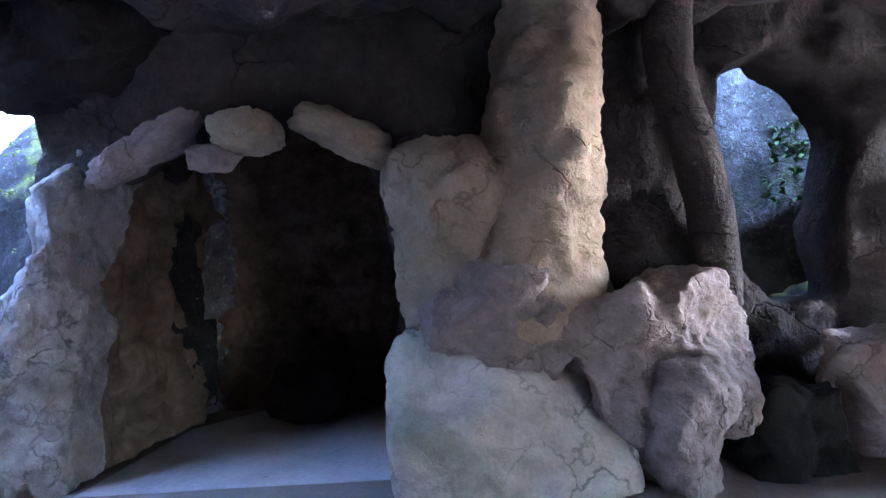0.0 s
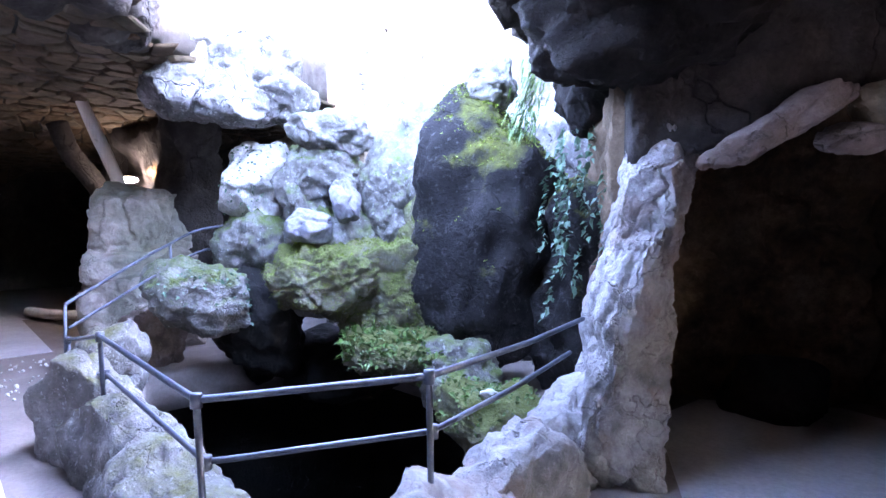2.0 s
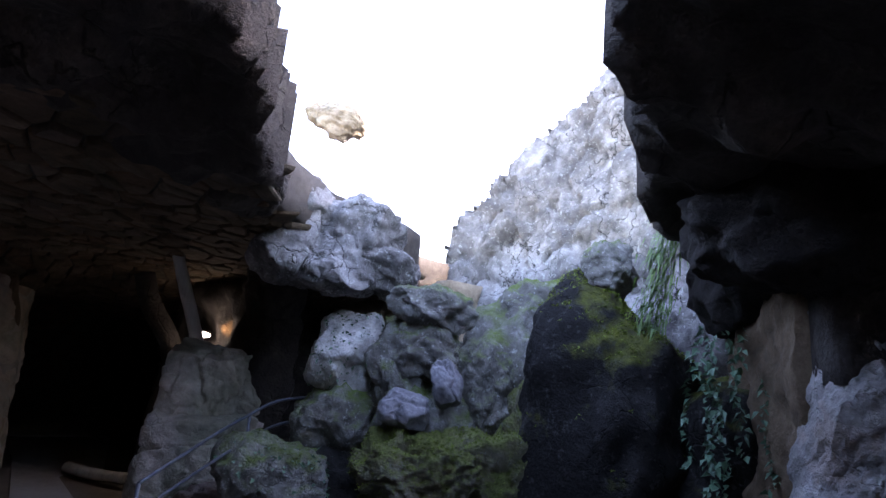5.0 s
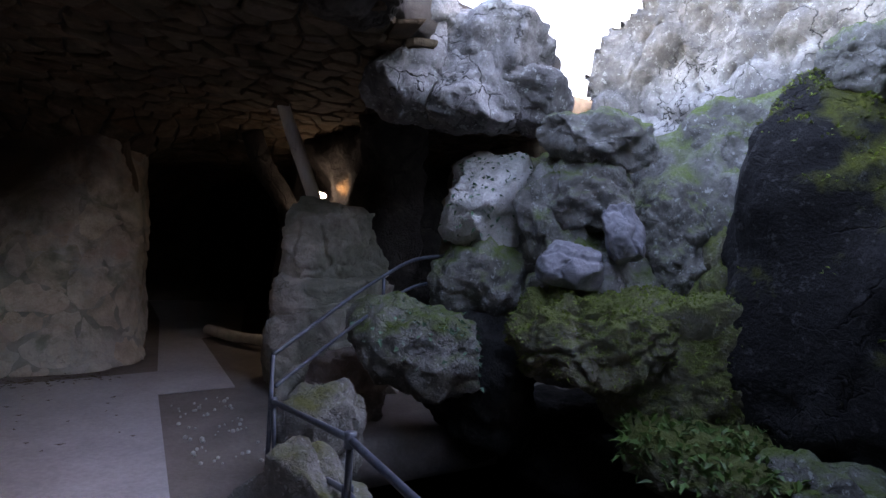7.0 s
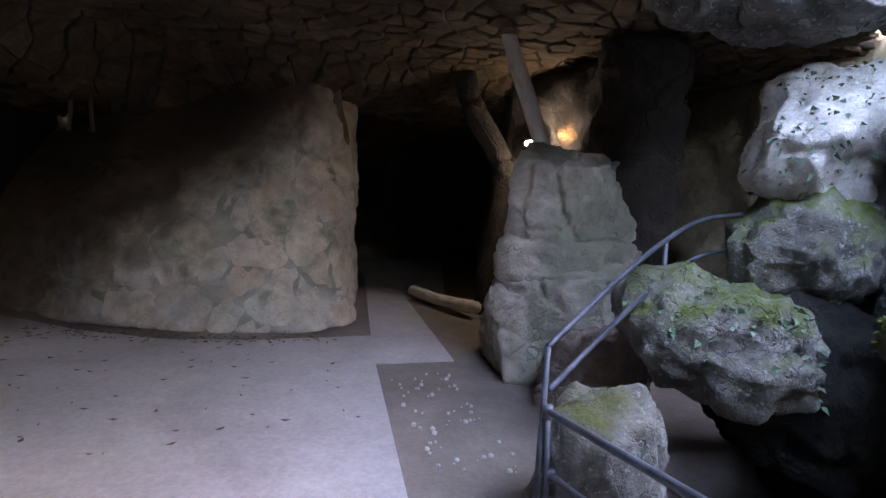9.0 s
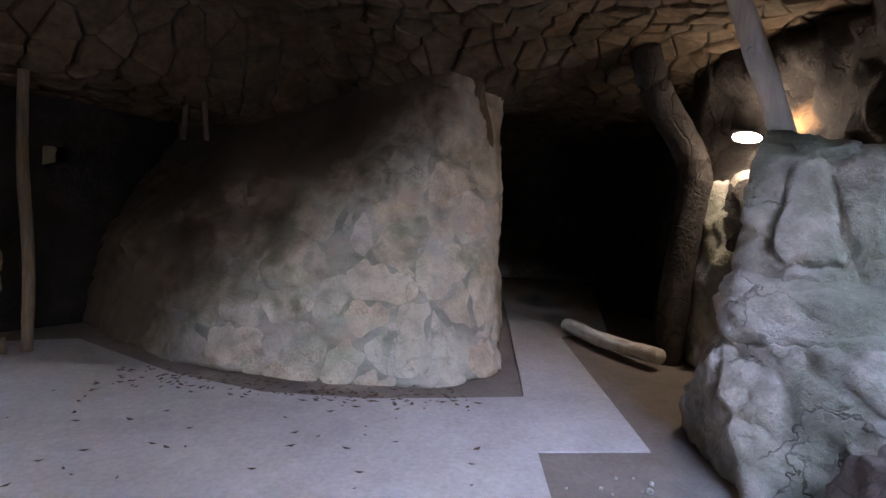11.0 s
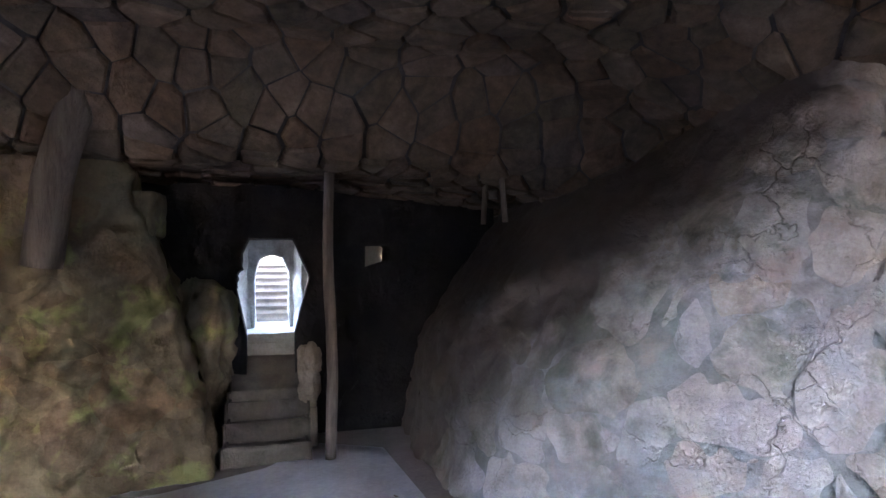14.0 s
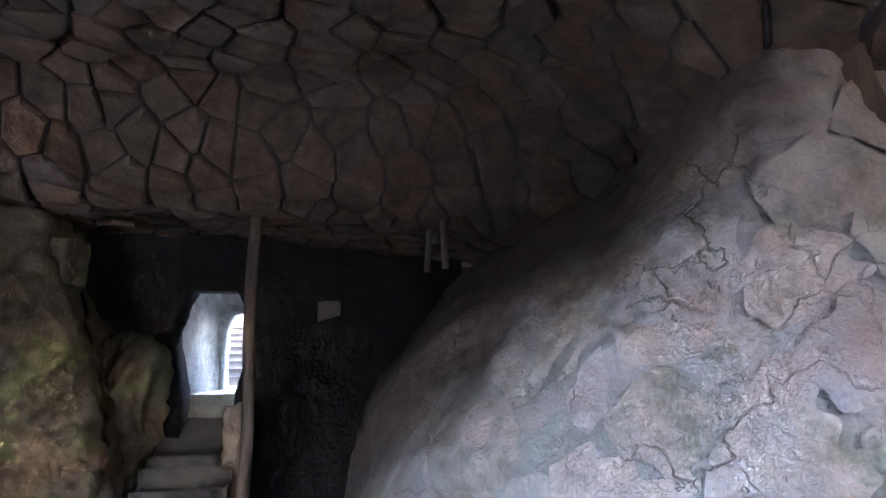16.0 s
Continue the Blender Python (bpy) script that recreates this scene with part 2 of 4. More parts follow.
M_MOSSLEAF = surface("moss_blade", (0.07, 0.1, 0.012), (0.13, 0.18, 0.02), (0.2, 0.26, 0.035), 0.4, 0.1, 0.8)
M_BLUELEAF = surface("ivy_leaf", (0.03, 0.08, 0.05), (0.06, 0.14, 0.085), (0.11, 0.22, 0.14), 0.3, 0.2, 0.5, island=0.4)
M_DRY = surface("dry_leaf", (0.05, 0.035, 0.025), (0.1, 0.07, 0.045), (0.17, 0.12, 0.08), 0.2, 0.2, 0.8, island=0.6)
M_CHIP = surface("stone_chip", (0.4, 0.39, 0.36), (0.5, 0.5, 0.46), (0.62, 0.62, 0.58), 0.2, 0.2, 0.8)
M_LAMP = glow("lamp_glass", (1.0, 0.93, 0.78), 3.0)
M_DARKMETAL = surface("dark_metal", (0.03, 0.03, 0.03), (0.05, 0.05, 0.05), (0.08, 0.08, 0.08), 0.5, 0.1, 0.5, metal=0.6)
M_WOOD = surface("old_wood", (0.1, 0.075, 0.05), (0.16, 0.12, 0.085), (0.24, 0.19, 0.14), 0.5, 0.5, 0.85, stretch=(6, 6, 0.8))

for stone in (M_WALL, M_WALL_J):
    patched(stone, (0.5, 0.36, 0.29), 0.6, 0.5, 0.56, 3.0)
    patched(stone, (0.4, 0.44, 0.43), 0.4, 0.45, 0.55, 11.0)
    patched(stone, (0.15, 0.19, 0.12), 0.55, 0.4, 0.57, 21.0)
    # brown soot, with the shade of the wall's upper left painted in
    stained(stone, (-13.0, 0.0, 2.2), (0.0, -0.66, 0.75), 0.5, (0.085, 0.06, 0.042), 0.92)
patched(M_OCHRE, (0.2, 0.21, 0.06), 0.6, 0.45, 0.54, 5.0)
patched(M_OCHRE_J, (0.2, 0.21, 0.06), 0.6, 0.45, 0.54, 5.0)

for dull in (M_WET_SHADED, M_PIT_SHADE, M_ROCK, M_SHADED_ROCK, M_CEIL, M_MORTAR):
    dull.node_tree.nodes["Principled BSDF"].inputs["Specular IOR Level"].default_value = 0.15


# ---- mesh helpers ----
def finish(name, bm, mat, parent=None, smooth=True, label=""):
    me = bpy.data.meshes.new(name)
    bmesh.ops.recalc_face_normals(bm, faces=bm.faces)
    bm.to_mesh(me)
    bm.free()
    for p in me.polygons:
        p.use_smooth = smooth
    me.materials.append(mat)
    ob = new(name, me)
    if parent:
        ob.parent = parent
    if label:
        tagged(ob, label)
    return ob


def part(name, bm, mat, parent, label="", smooth=True):
    return finish(name, bm, mat, parent, smooth, label)


def thing(name, at=(0, 0, 0), label="", category="", group="", kind=""):
    ob = new(name)
    ob.empty_display_size = 0.1
    ob.location = at
    return tagged(ob, label, category, group, kind)


def worley(points):
    """For an N x 3 array: distance to the nearest joint of a cell pattern, and a random number for each point's cell."""
    p = np.asarray(points, float)
    base = np.floor(p)
    best, second, mark = np.full(len(p), 9.0), np.full(len(p), 9.0), np.zeros(len(p))
    for dx in (-1, 0, 1):
        for dy in (-1, 0, 1):
            for dz in (-1, 0, 1):
                c = base + (dx, dy, dz)
                k = c @ (127.1, 311.7, 74.7)
                own = np.stack([np.modf(np.abs(np.sin(k + o) * 43758.5453))[0] for o in (0.0, 17.3, 41.9)], 1)
                d = np.linalg.norm(c + 0.08 + 0.84 * own - p, axis=1)
                nearer = d < best
                second = np.where(nearer, best, np.minimum(second, d))
                mark = np.where(nearer, np.modf(np.abs(np.sin(k * 1.7 + 3.1) * 9631.77))[0], mark)
                best = np.where(nearer, d, best)
    return second - best, mark


def craggy(p, amp, size, seed=0.0):
    q = Vector((p[0] + seed * 3.7, p[1] - seed * 1.9, p[2] + seed * 2.3))
    h = noise.fractal(q / size, 0.62, 2.1, 6) * amp
    return h + (abs(noise.noise(q / (size * 0.45))) - 0.25) * amp * -0.6


def creased(points, crack, cell, seed=0.0):
    """Grooves along the joints of a warped cell pattern, and cells at uneven height."""
    warped = [(Vector(p) + 0.16 * cell * noise.noise_vector(Vector(p) * 2.4 / cell) + 0.05 * cell * noise.noise_vector(Vector(p) * 9 / cell)) / cell + Vector((seed, 0, seed)) for p in points]
    gap, mark = worley(warped)
    return crack * (0.9 * (mark - 0.5) * np.clip(gap / 0.16, 0, 1) - np.clip(1 - gap / 0.1, 0, 1))


def boulder(name, at, radii, turn=(0, 0, 0), mat=None, label="", category="boulder", amp=0.16, size=0.6, box=2.6, crack=0.022, cell=0.36, sub=5, seed=0, group="", parent=None, cutn=12):
    """A rock: a squarish ellipsoid, chipped and creased by noise."""
    bm = bmesh.new()
    bmesh.ops.create_icosphere(bm, subdivisions=sub, radius=1.0)
    m = pose(*at, *turn)
    r = Vector(radii)
    mean = (r.x + r.y + r.z) / 3
    chips = random.Random(seed * 7 + 3)
    cuts = []
    for _ in range(cutn):
        d = Vector((chips.gauss(0, 1), chips.gauss(0, 1), chips.gauss(0, 0.8))).normalized()
        reach = (abs(d.x * r.x) ** 2 + abs(d.y * r.y) ** 2 + abs(d.z * r.z) ** 2) ** 0.5
        cuts.append((d, reach * chips.uniform(0.78, 0.97)))
    held = []
    for v in bm.verts:
        n = v.co.normalized()
        k = (abs(n.x) ** box + abs(n.y) ** box + abs(n.z) ** box) ** (-1.0 / box)
        p = Vector((n.x * r.x, n.y * r.y, n.z * r.z)) * k
        for d, far in cuts:
            over = p.dot(d) - far
            if over > 0:
                p -= d * over * 0.96
        held.append((v, p, n, craggy(p, amp * mean * 1.6, size * mean * 2, seed + 1)))
    deep = creased([p for _, p, _, _ in held], crack, cell, seed) if crack else np.zeros(len(held))
    for (v, p, n, h), g in zip(held, deep):
        v.co = p + n * (h + g)
    if parent is None:
        ob = finish(name, bm, mat)
        ob.matrix_world = m
        tagged(ob, label, category, group)
    else:
        ob = finish(name, bm, mat, parent, label=label)
        ob.matrix_local = m
    return ob


def spline(points, closed=False):
    """A smooth curve through points, as a function of 0..1 by arc length, and its length."""
    pts = [Vector(p) for p in points]
    dense = []
    for i in range(len(pts) - 1):
        p0, p1, p2, p3 = pts[max(i - 1, 0)], pts[i], pts[i + 1], pts[min(i + 2, len(pts) - 1)]
        for k in range(12):
            t = k / 12
            dense.append(0.5 * (2 * p1 + (p2 - p0) * t + (2 * p0 - 5 * p1 + 4 * p2 - p3) * t * t + (3 * p1 - p0 - 3 * p2 + p3) * t**3))
    dense.append(pts[-1])
    run = [0.0]
    for a, b in zip(dense, dense[1:]):
        run.append(run[-1] + (b - a).length)

    def at(u):
        s = min(max(u, 0.0), 1.0) * run[-1]
        lo, hi = 0, len(run) - 1
        while hi - lo > 1:
            mid = (lo + hi) // 2
            if run[mid] <= s:
                lo = mid
            else:
                hi = mid
        f = (s - run[lo]) / max(run[hi] - run[lo], 1e-9)
        return dense[lo].lerp(dense[hi], f)

    return at, run[-1]


def tube(points, radius, sides=10, rough=0.0, taper=1.0, smooth=True, seed=0.0, steps=None):
    """A round bar or log along points; rough makes it knobbly."""
    bm = bmesh.new()
    if smooth and len(points) > 2:
        at, length = spline(points)
        n = steps or max(6, int(length / 0.06))
        line = [at(i / n) for i in range(n + 1)]
    else:
        a, b = Vector(points[0]), Vector(points[-1])
        n = steps or (int((b - a).length / 0.06) if rough else 1)
        line = [a.lerp(b, i / n) for i in range(n + 1)]
    rings = []
    for i, p in enumerate(line):
        way = (line[min(i + 1, n)] - line[max(i - 1, 0)]).normalized()
        side = way.cross(Vector((0.12, 0.05, 1) if abs(way.z) < 0.9 else (1, 0.1, 0))).normalized()
        up = side.cross(way)
        rad = radius * (1 + (taper - 1) * i / n)
        ring = []
        for k in range(sides):
            a = 2 * math.pi * k / sides
            out = side * math.cos(a) + up * math.sin(a)
            h = rad
            if rough:
                q = p * 2.5 + out * 0.9 + Vector((seed, 0, 0))
                h *= 1 + rough * (noise.noise(q) + 0.5 * noise.noise(q * 3.1))
            ring.append(bm.verts.new(p + out * h))
        rings.append(ring)
    for a, b in zip(rings, rings[1:]):
        for k in range(sides):
            bm.faces.new((a[k], a[(k + 1) % sides], b[(k + 1) % sides], b[k]))
    bm.faces.new(rings[0][::-1])
    bm.faces.new(rings[-1])
    return bm


def inside(x, y, poly):
    hit = False
    for (x0, y0), (x1, y1) in zip(poly, poly[1:] + poly[:1]):
        if (y0 > y) != (y1 > y) and x < (x1 - x0) * (y - y0) / (y1 - y0) + x0:
            hit = not hit
    return hit


def sheet(place, nu, nv, thick, away, holes=(), wobble=0.0, amp=0.0, size=1.0, crack=0.0, cell=0.5, seed=0.0):
    """A thick rocky sheet over a grid of (u, v) in metres given by place(i/nu, j/nv) -> (point, u, v); away: the hidden side's direction."""
    bm = bmesh.new()
    away = Vector(away)
    front, uv = {}, {}
    for i in range(nu + 1):
        for j in range(nv + 1):
            p, u, v = place(i / nu, j / nv)
            front[i, j], uv[i, j] = Vector(p), (u, v)
    keep, snapped = set(), {}
    for i in range(nu):
        for j in range(nv):
            u, v = (uv[i, j][0] + uv[i + 1, j + 1][0]) / 2, (uv[i, j][1] + uv[i + 1, j + 1][1]) / 2
            du = wobble * noise.noise(Vector((u * 2.1, v * 2.1, seed)))
            dv = wobble * noise.noise(Vector((u * 2.1, v * 2.1, seed + 9)))
            if not any(inside(u + du, v + dv, h) for h in holes):
                keep.add((i, j))
    made = {}
    if holes and wobble <= 0.06:
        for i in range(1, nu):
            for j in range(1, nv):
                around = sum((a, b) in keep for a in (i - 1, i) for b in (j - 1, j))
                if not 0 < around < 4:
                    continue
                u, v = uv[i, j]
                best = None
                for h in holes:
                    for (x0, y0), (x1, y1) in zip(h, h[1:] + h[:1]):
                        dx, dy = x1 - x0, y1 - y0
                        t = min(1.0, max(0.0, ((u - x0) * dx + (v - y0) * dy) / max(dx * dx + dy * dy, 1e-9)))
                        gu, gv = x0 + dx * t - u, y0 + dy * t - v
                        if best is None or gu * gu + gv * gv < best[0]:
                            best = (gu * gu + gv * gv, gu, gv)
                su = uv[i + 1, j][0] - uv[i - 1, j][0]
                sv = uv[i, j + 1][1] - uv[i, j - 1][1]
                if best[0] < (0.7 * max(su, sv)) ** 2:
                    snapped[i, j] = (front[i + 1, j] - front[i - 1, j]) * (best[1] / su) + (front[i, j + 1] - front[i, j - 1]) * (best[2] / sv)
        for k, d in snapped.items():
            front[k] = front[k] + d

    def vert(i, j, side):
        key = (i, j, side)
        if key not in made:
            p = front[i, j]
            du = front[min(i + 1, nu), j] - front[max(i - 1, 0), j]
            dv = front[i, min(j + 1, nv)] - front[i, max(j - 1, 0)]
            n = du.cross(dv)
            n = n.normalized() if n.length > 1e-9 else Vector((0, 0, 1))
            if n.dot(away) > 0:
                n = -n
            q = p + away * thick * side
            made[key] = bm.verts.new(q + n * craggy(q, amp, size, seed))
            if side < 1 and crack:
                held.append((made[key], q, n))
        return made[key]

    held = []
    layers = max(2, int(thick / 0.16))
    for i, j in keep:
        bm.faces.new([vert(a, b, 0) for a, b in ((i, j), (i + 1, j), (i + 1, j + 1), (i, j + 1))])
        bm.faces.new([vert(a, b, 1) for a, b in ((i, j + 1), (i + 1, j + 1), (i + 1, j), (i, j))])
        for (di, dj), (a, b) in (((0, -1), ((i, j), (i + 1, j))), ((0, 1), ((i + 1, j + 1), (i, j + 1))), ((-1, 0), ((i, j + 1), (i, j))), ((1, 0), ((i + 1, j), (i + 1, j + 1)))):
            if (i + di, j + dj) not in keep:
                for k in range(layers):
                    s0, s1 = k / layers, (k + 1) / layers
                    bm.faces.new((vert(*b, s0), vert(*a, s0), vert(*a, s1), vert(*b, s1)))
    if held:
        for (v, _, n), g in zip(held, creased([q for _, q, _ in held], crack, cell, seed)):
            v.co += n * g
    return bm


def masonry(name, base, height, lean, mat, mat_joint, label, cell=0.4, thick=0.5, step=0.032, proud=0.018, seed=0.0, amp=0.05, top=None, joint=0.07, kind="structure", flat=1.0, lean_way=(-1, 0)):
    """A wall of cemented stones along a base line: recessed render with every stone a part of its own. lean(z, p): how far it stands back at height z over the base point p."""
    at, length = spline(base)
    nu, nv = int(length / step), int(height / step)
    grid, cells, gaps, spots, frames = {}, {}, {}, [], []
    for i in range(nu + 1):
        p, p2 = at(i / nu), at(min(1.0, i / nu + 0.01))
        p0 = at(max(0.0, i / nu - 0.01))
        way = (p2 - p0).normalized()
        out = Vector((way.y, -way.x, 0))
        for j in range(nv + 1):
            z, s = height * j / nv, length * i / nu
            q = Vector((s / cell, z / (cell * flat), seed))
            spots.append(q + 0.2 * noise.noise_vector(q * 1.5) + 0.07 * noise.noise_vector(q * 5))
            b = p + Vector((*lean_way, 0)) * lean(z, p) + Vector((0, 0, z))
            h = amp * noise.fractal(b * 1.6 + Vector((seed, 0, 0)), 0.9, 2.0, 4) + 0.25 * amp * noise.noise(b * 9)
            frames.append(((i, j), b + out * h, out))
    flatspots = np.array(spots)
    flatspots[:, 2] = seed
    gap, mark = worley(flatspots)
    for (k, p, out), g, m in zip(frames, gap, mark):
        gaps[k], cells[k] = g, m
        grid[k] = (p, out, proud * min(1.0, max(0.0, (g - joint * 0.4) / (joint * 1.6))) * (0.5 + m))
    root = thing(name, (0, 0, 0), label, "wall", kind=kind)
    bm = bmesh.new()
    vs = {k: bm.verts.new(p - out * 0.006) for k, (p, out, _) in grid.items()}
    for i in range(nu):
        for j in range(nv):
            bm.faces.new((vs[i, j], vs[i + 1, j], vs[i + 1, j + 1], vs[i, j + 1]))
    back = {}
    for i in range(nu + 1):
        for j in (0, nv):
            p, out, _ = grid[i, j]
            back[i, j] = bm.verts.new(p - out * thick)
    for i in range(nu):
        bm.faces.new((vs[i + 1, 0], vs[i, 0], back[i, 0], back[i + 1, 0]))
        bm.faces.new((vs[i, nv], vs[i + 1, nv], back[i + 1, nv], back[i, nv]))
        bm.faces.new((back[i, 0], back[i, nv], back[i + 1, nv], back[i + 1, 0]))
    part("render", bm, mat_joint, root)
    groups = {}
    for i in range(nu):
        for j in range(nv):
            if min(gaps[i, j], gaps[i + 1, j + 1], gaps[i + 1, j], gaps[i, j + 1]) > joint * 0.45:
                groups.setdefault(cells[i, j], []).append((i, j))
    for faces in groups.values():
        if len(faces) < 16:
            continue
        bm, got = bmesh.new(), {}
        for i, j in faces:
            ring = []
            for k in ((i, j), (i + 1, j), (i + 1, j + 1), (i, j + 1)):
                if k not in got:
                    p, out, lift = grid[k]
                    got[k] = bm.verts.new(p + out * (lift + 0.001))
                ring.append(got[k])
            bm.faces.new(ring)
        rim = {v: [e.other_vert(v) for e in v.link_edges if e.is_boundary] for v in bm.verts if v.is_boundary}
        for _ in range(3):
            moved = {v: v.co.lerp((a[0].co + a[-1].co) / 2, 0.45) for v, a in rim.items() if len(a) == 2}
            for v, co in moved.items():
                v.co = co
        part("stone", bm, mat, root)
    return root


def cells2d(points, margin):
    """Polygons of the plane's cells round the given points."""
    arr = np.array(points)
    out = []
    for n, (x, y) in enumerate(points):
        near = np.argsort(((arr - arr[n]) ** 2).sum(1))[1:18]
        poly = [(x - margin, y - margin), (x + margin, y - margin), (x + margin, y + margin), (x - margin, y + margin)]
        for k in near:
            mx, my = (x + arr[k][0]) / 2, (y + arr[k][1]) / 2
            nx, ny = arr[k][0] - x, arr[k][1] - y
            cut = []
            for (ax, ay), (bx, by) in zip(poly, poly[1:] + poly[:1]):
                da, db = (ax - mx) * nx + (ay - my) * ny, (bx - mx) * nx + (by - my) * ny
                if da <= 0:
                    cut.append((ax, ay))
                if (da < 0 < db) or (db < 0 < da):
                    t = da / (da - db)
                    cut.append((ax + (bx - ax) * t, ay + (by - ay) * t))
            poly = cut
            if len(poly) < 3:
                break
        out.append(poly)
    return out


def leaves(name, spots, mat, label, category, length=0.06, width=0.03, droop=0.4, seed=1):
    """Many small pointed leaves, one mesh, at (point, out direction) spots."""
    rng = random.Random(seed)
    bm = bmesh.new()
    for p, out in spots:
        way = (Vector(out) + Vector((rng.uniform(-1, 1), rng.uniform(-1, 1), rng.uniform(-0.7, 0.9)))).normalized()
        side = way.cross(Vector((rng.uniform(-1, 1), rng.uniform(-1, 1), 1))).normalized()
        a = length * rng.uniform(0.6, 1.5)
        w = width * rng.uniform(0.6, 1.3)
        up = side.cross(way)
        p = Vector(p)
        pts = [p, p + way * a * 0.45 + side * w + up * 0.2 * w, p + way * a - Vector((0, 0, droop * a)), p + way * a * 0.45 - side * w + up * 0.2 * w]
        bm.faces.new([bm.verts.new(c) for c in pts])
    me = bpy.data.meshes.new(name)
    bm.to_mesh(me)
    bm.free()
    me.materials.append(mat)
    return tagged(new(name, me), label, category, kind="stuff")


# ---- floor ----
def slab(name, outline, z0, z1, mat, label="", parent=None):
    bm = bmesh.new()
    at = [bm.verts.new((x, y, z1)) for x, y in outline]
    lo = [bm.verts.new((x, y, z0)) for x, y in outline]
    bm.faces.new(at)
    bm.faces.new(lo[::-1])
    for k in range(len(at)):
        bm.faces.new((at[k - 1], at[k], lo[k], lo[k - 1]))
    return finish(name, bm, mat, parent, smooth=False, label=label)


PIT = [(-5.6, 1.0), (-5.4, 1.5), (-5.5, 2.7), (-6.2, 3.5), (-7.4, 4.0), (-8.6, 4.0), (-9.3, 3.3), (-9.3, 1.75), (-8.45, 1.4), (-7.6, 1.05), (-6.4, 0.98)]


def floor_at(u, v):
    x, y = -20 + 24 * u, -9 + 17 * v
    return (x, y, 0.0), x, y


bm = sheet(floor_at, 120, 85, 0.35, (0, 0, -1), holes=[PIT], amp=0.006, size=0.8)
tagged(finish("floor", bm, M_FLOOR), "worn brown earth-coloured concrete cave floor", "floor", kind="structure")
tagged(slab("paving", [(-12.12, 0.72), (-12.05, 0.3), (-11.95, -0.4), (-12.0, -1.2), (-12.35, -2.0), (-13.2, -3.2), (-13.0, -3.75), (-12.3, -3.6), (-11.6, -3.75), (-10.6, -4.2), (-9.0, -4.4), (-8.65, -4.3), (-8.63, -0.24), (-4.5, -0.4), (-1.5, -0.5), (-1.5, 0.2), (-4.5, 0.3), (-8.34, 0.46), (-11.18, 0.64), (-11.24, 1.34), (-14.1, 1.46), (-14.5, 2.1), (-20, 3.4), (-20, 1.2), (-16.0, 1.1)], 0.001, 0.012, M_SLAB), "pale grey-violet concrete path laid over the floor", "paving", kind="structure")

tagged(slab("niche_paving", [(-4.75, 3.05), (-3.25, 4.15), (-3.9, 5.3), (-4.5, 5.5), (-5.4, 4.9), (-5.45, 4.2)], 0.001, 0.005, M_SLAB), "pale concrete floor of the niche", "paving", kind="structure")

# ---- ceilings ----
HOLE = [(-5.86, 0.07), (-6.5, 0.41), (-6.76, 0.64), (-7.2, 0.84), (-7.8, 1.3), (-8.33, 1.4), (-8.79, 1.82), (-9.26, 2.5), (-9.48, 3.4), (-9.8, 4.1), (-10.6, 4.6), (-10.6, 8), (-6.6, 8), (-6.39, 3.95), (-5.75, 2.34), (-5.2, 1.25), (-5.0, 0.5), (-5.3, 0.07)]
COURT = [(-13.1, -6.5), (-15.05, -5.05), (-17.0, -6.8), (-14.4, -8.8)]


def vault(x, y):
    s = -(0.6 * (x + 12) + 0.8 * (y + 2.2))
    k = min(1.0, max(0.0, (s - 0.25) / 0.95))
    z = 2.98 - 0.62 * k * k * (3 - 2 * k)
    k2 = min(1.0, max(0.0, (-13.0 - x) / 1.5))
    k3 = math.exp(-((x + 13.9) ** 2 + (y + 0.1) ** 2) / 0.9)
    return z - 0.35 * k2 * (1 - 0.5 * k) - 0.42 * k3 + 0.05 * noise.noise(Vector((x * 0.7, y * 0.7, 3)))


rng = random.Random(5)
seeds = []
for row in range(130):
    b = -9.6 + 0.15 * row + rng.uniform(-0.03, 0.03)
    a = -9.5
    while a < 9.5:
        x, y = -12 + 0.66 * a - 0.75 * b, -1.2 - 0.75 * a - 0.66 * b
        if -18.5 < x < -8.1 and -7.4 < y < 5.2:
            seeds.append((x + rng.uniform(-0.05, 0.05), y + rng.uniform(-0.05, 0.05)))
        a += rng.uniform(0.24, 0.5)
bm = bmesh.new()
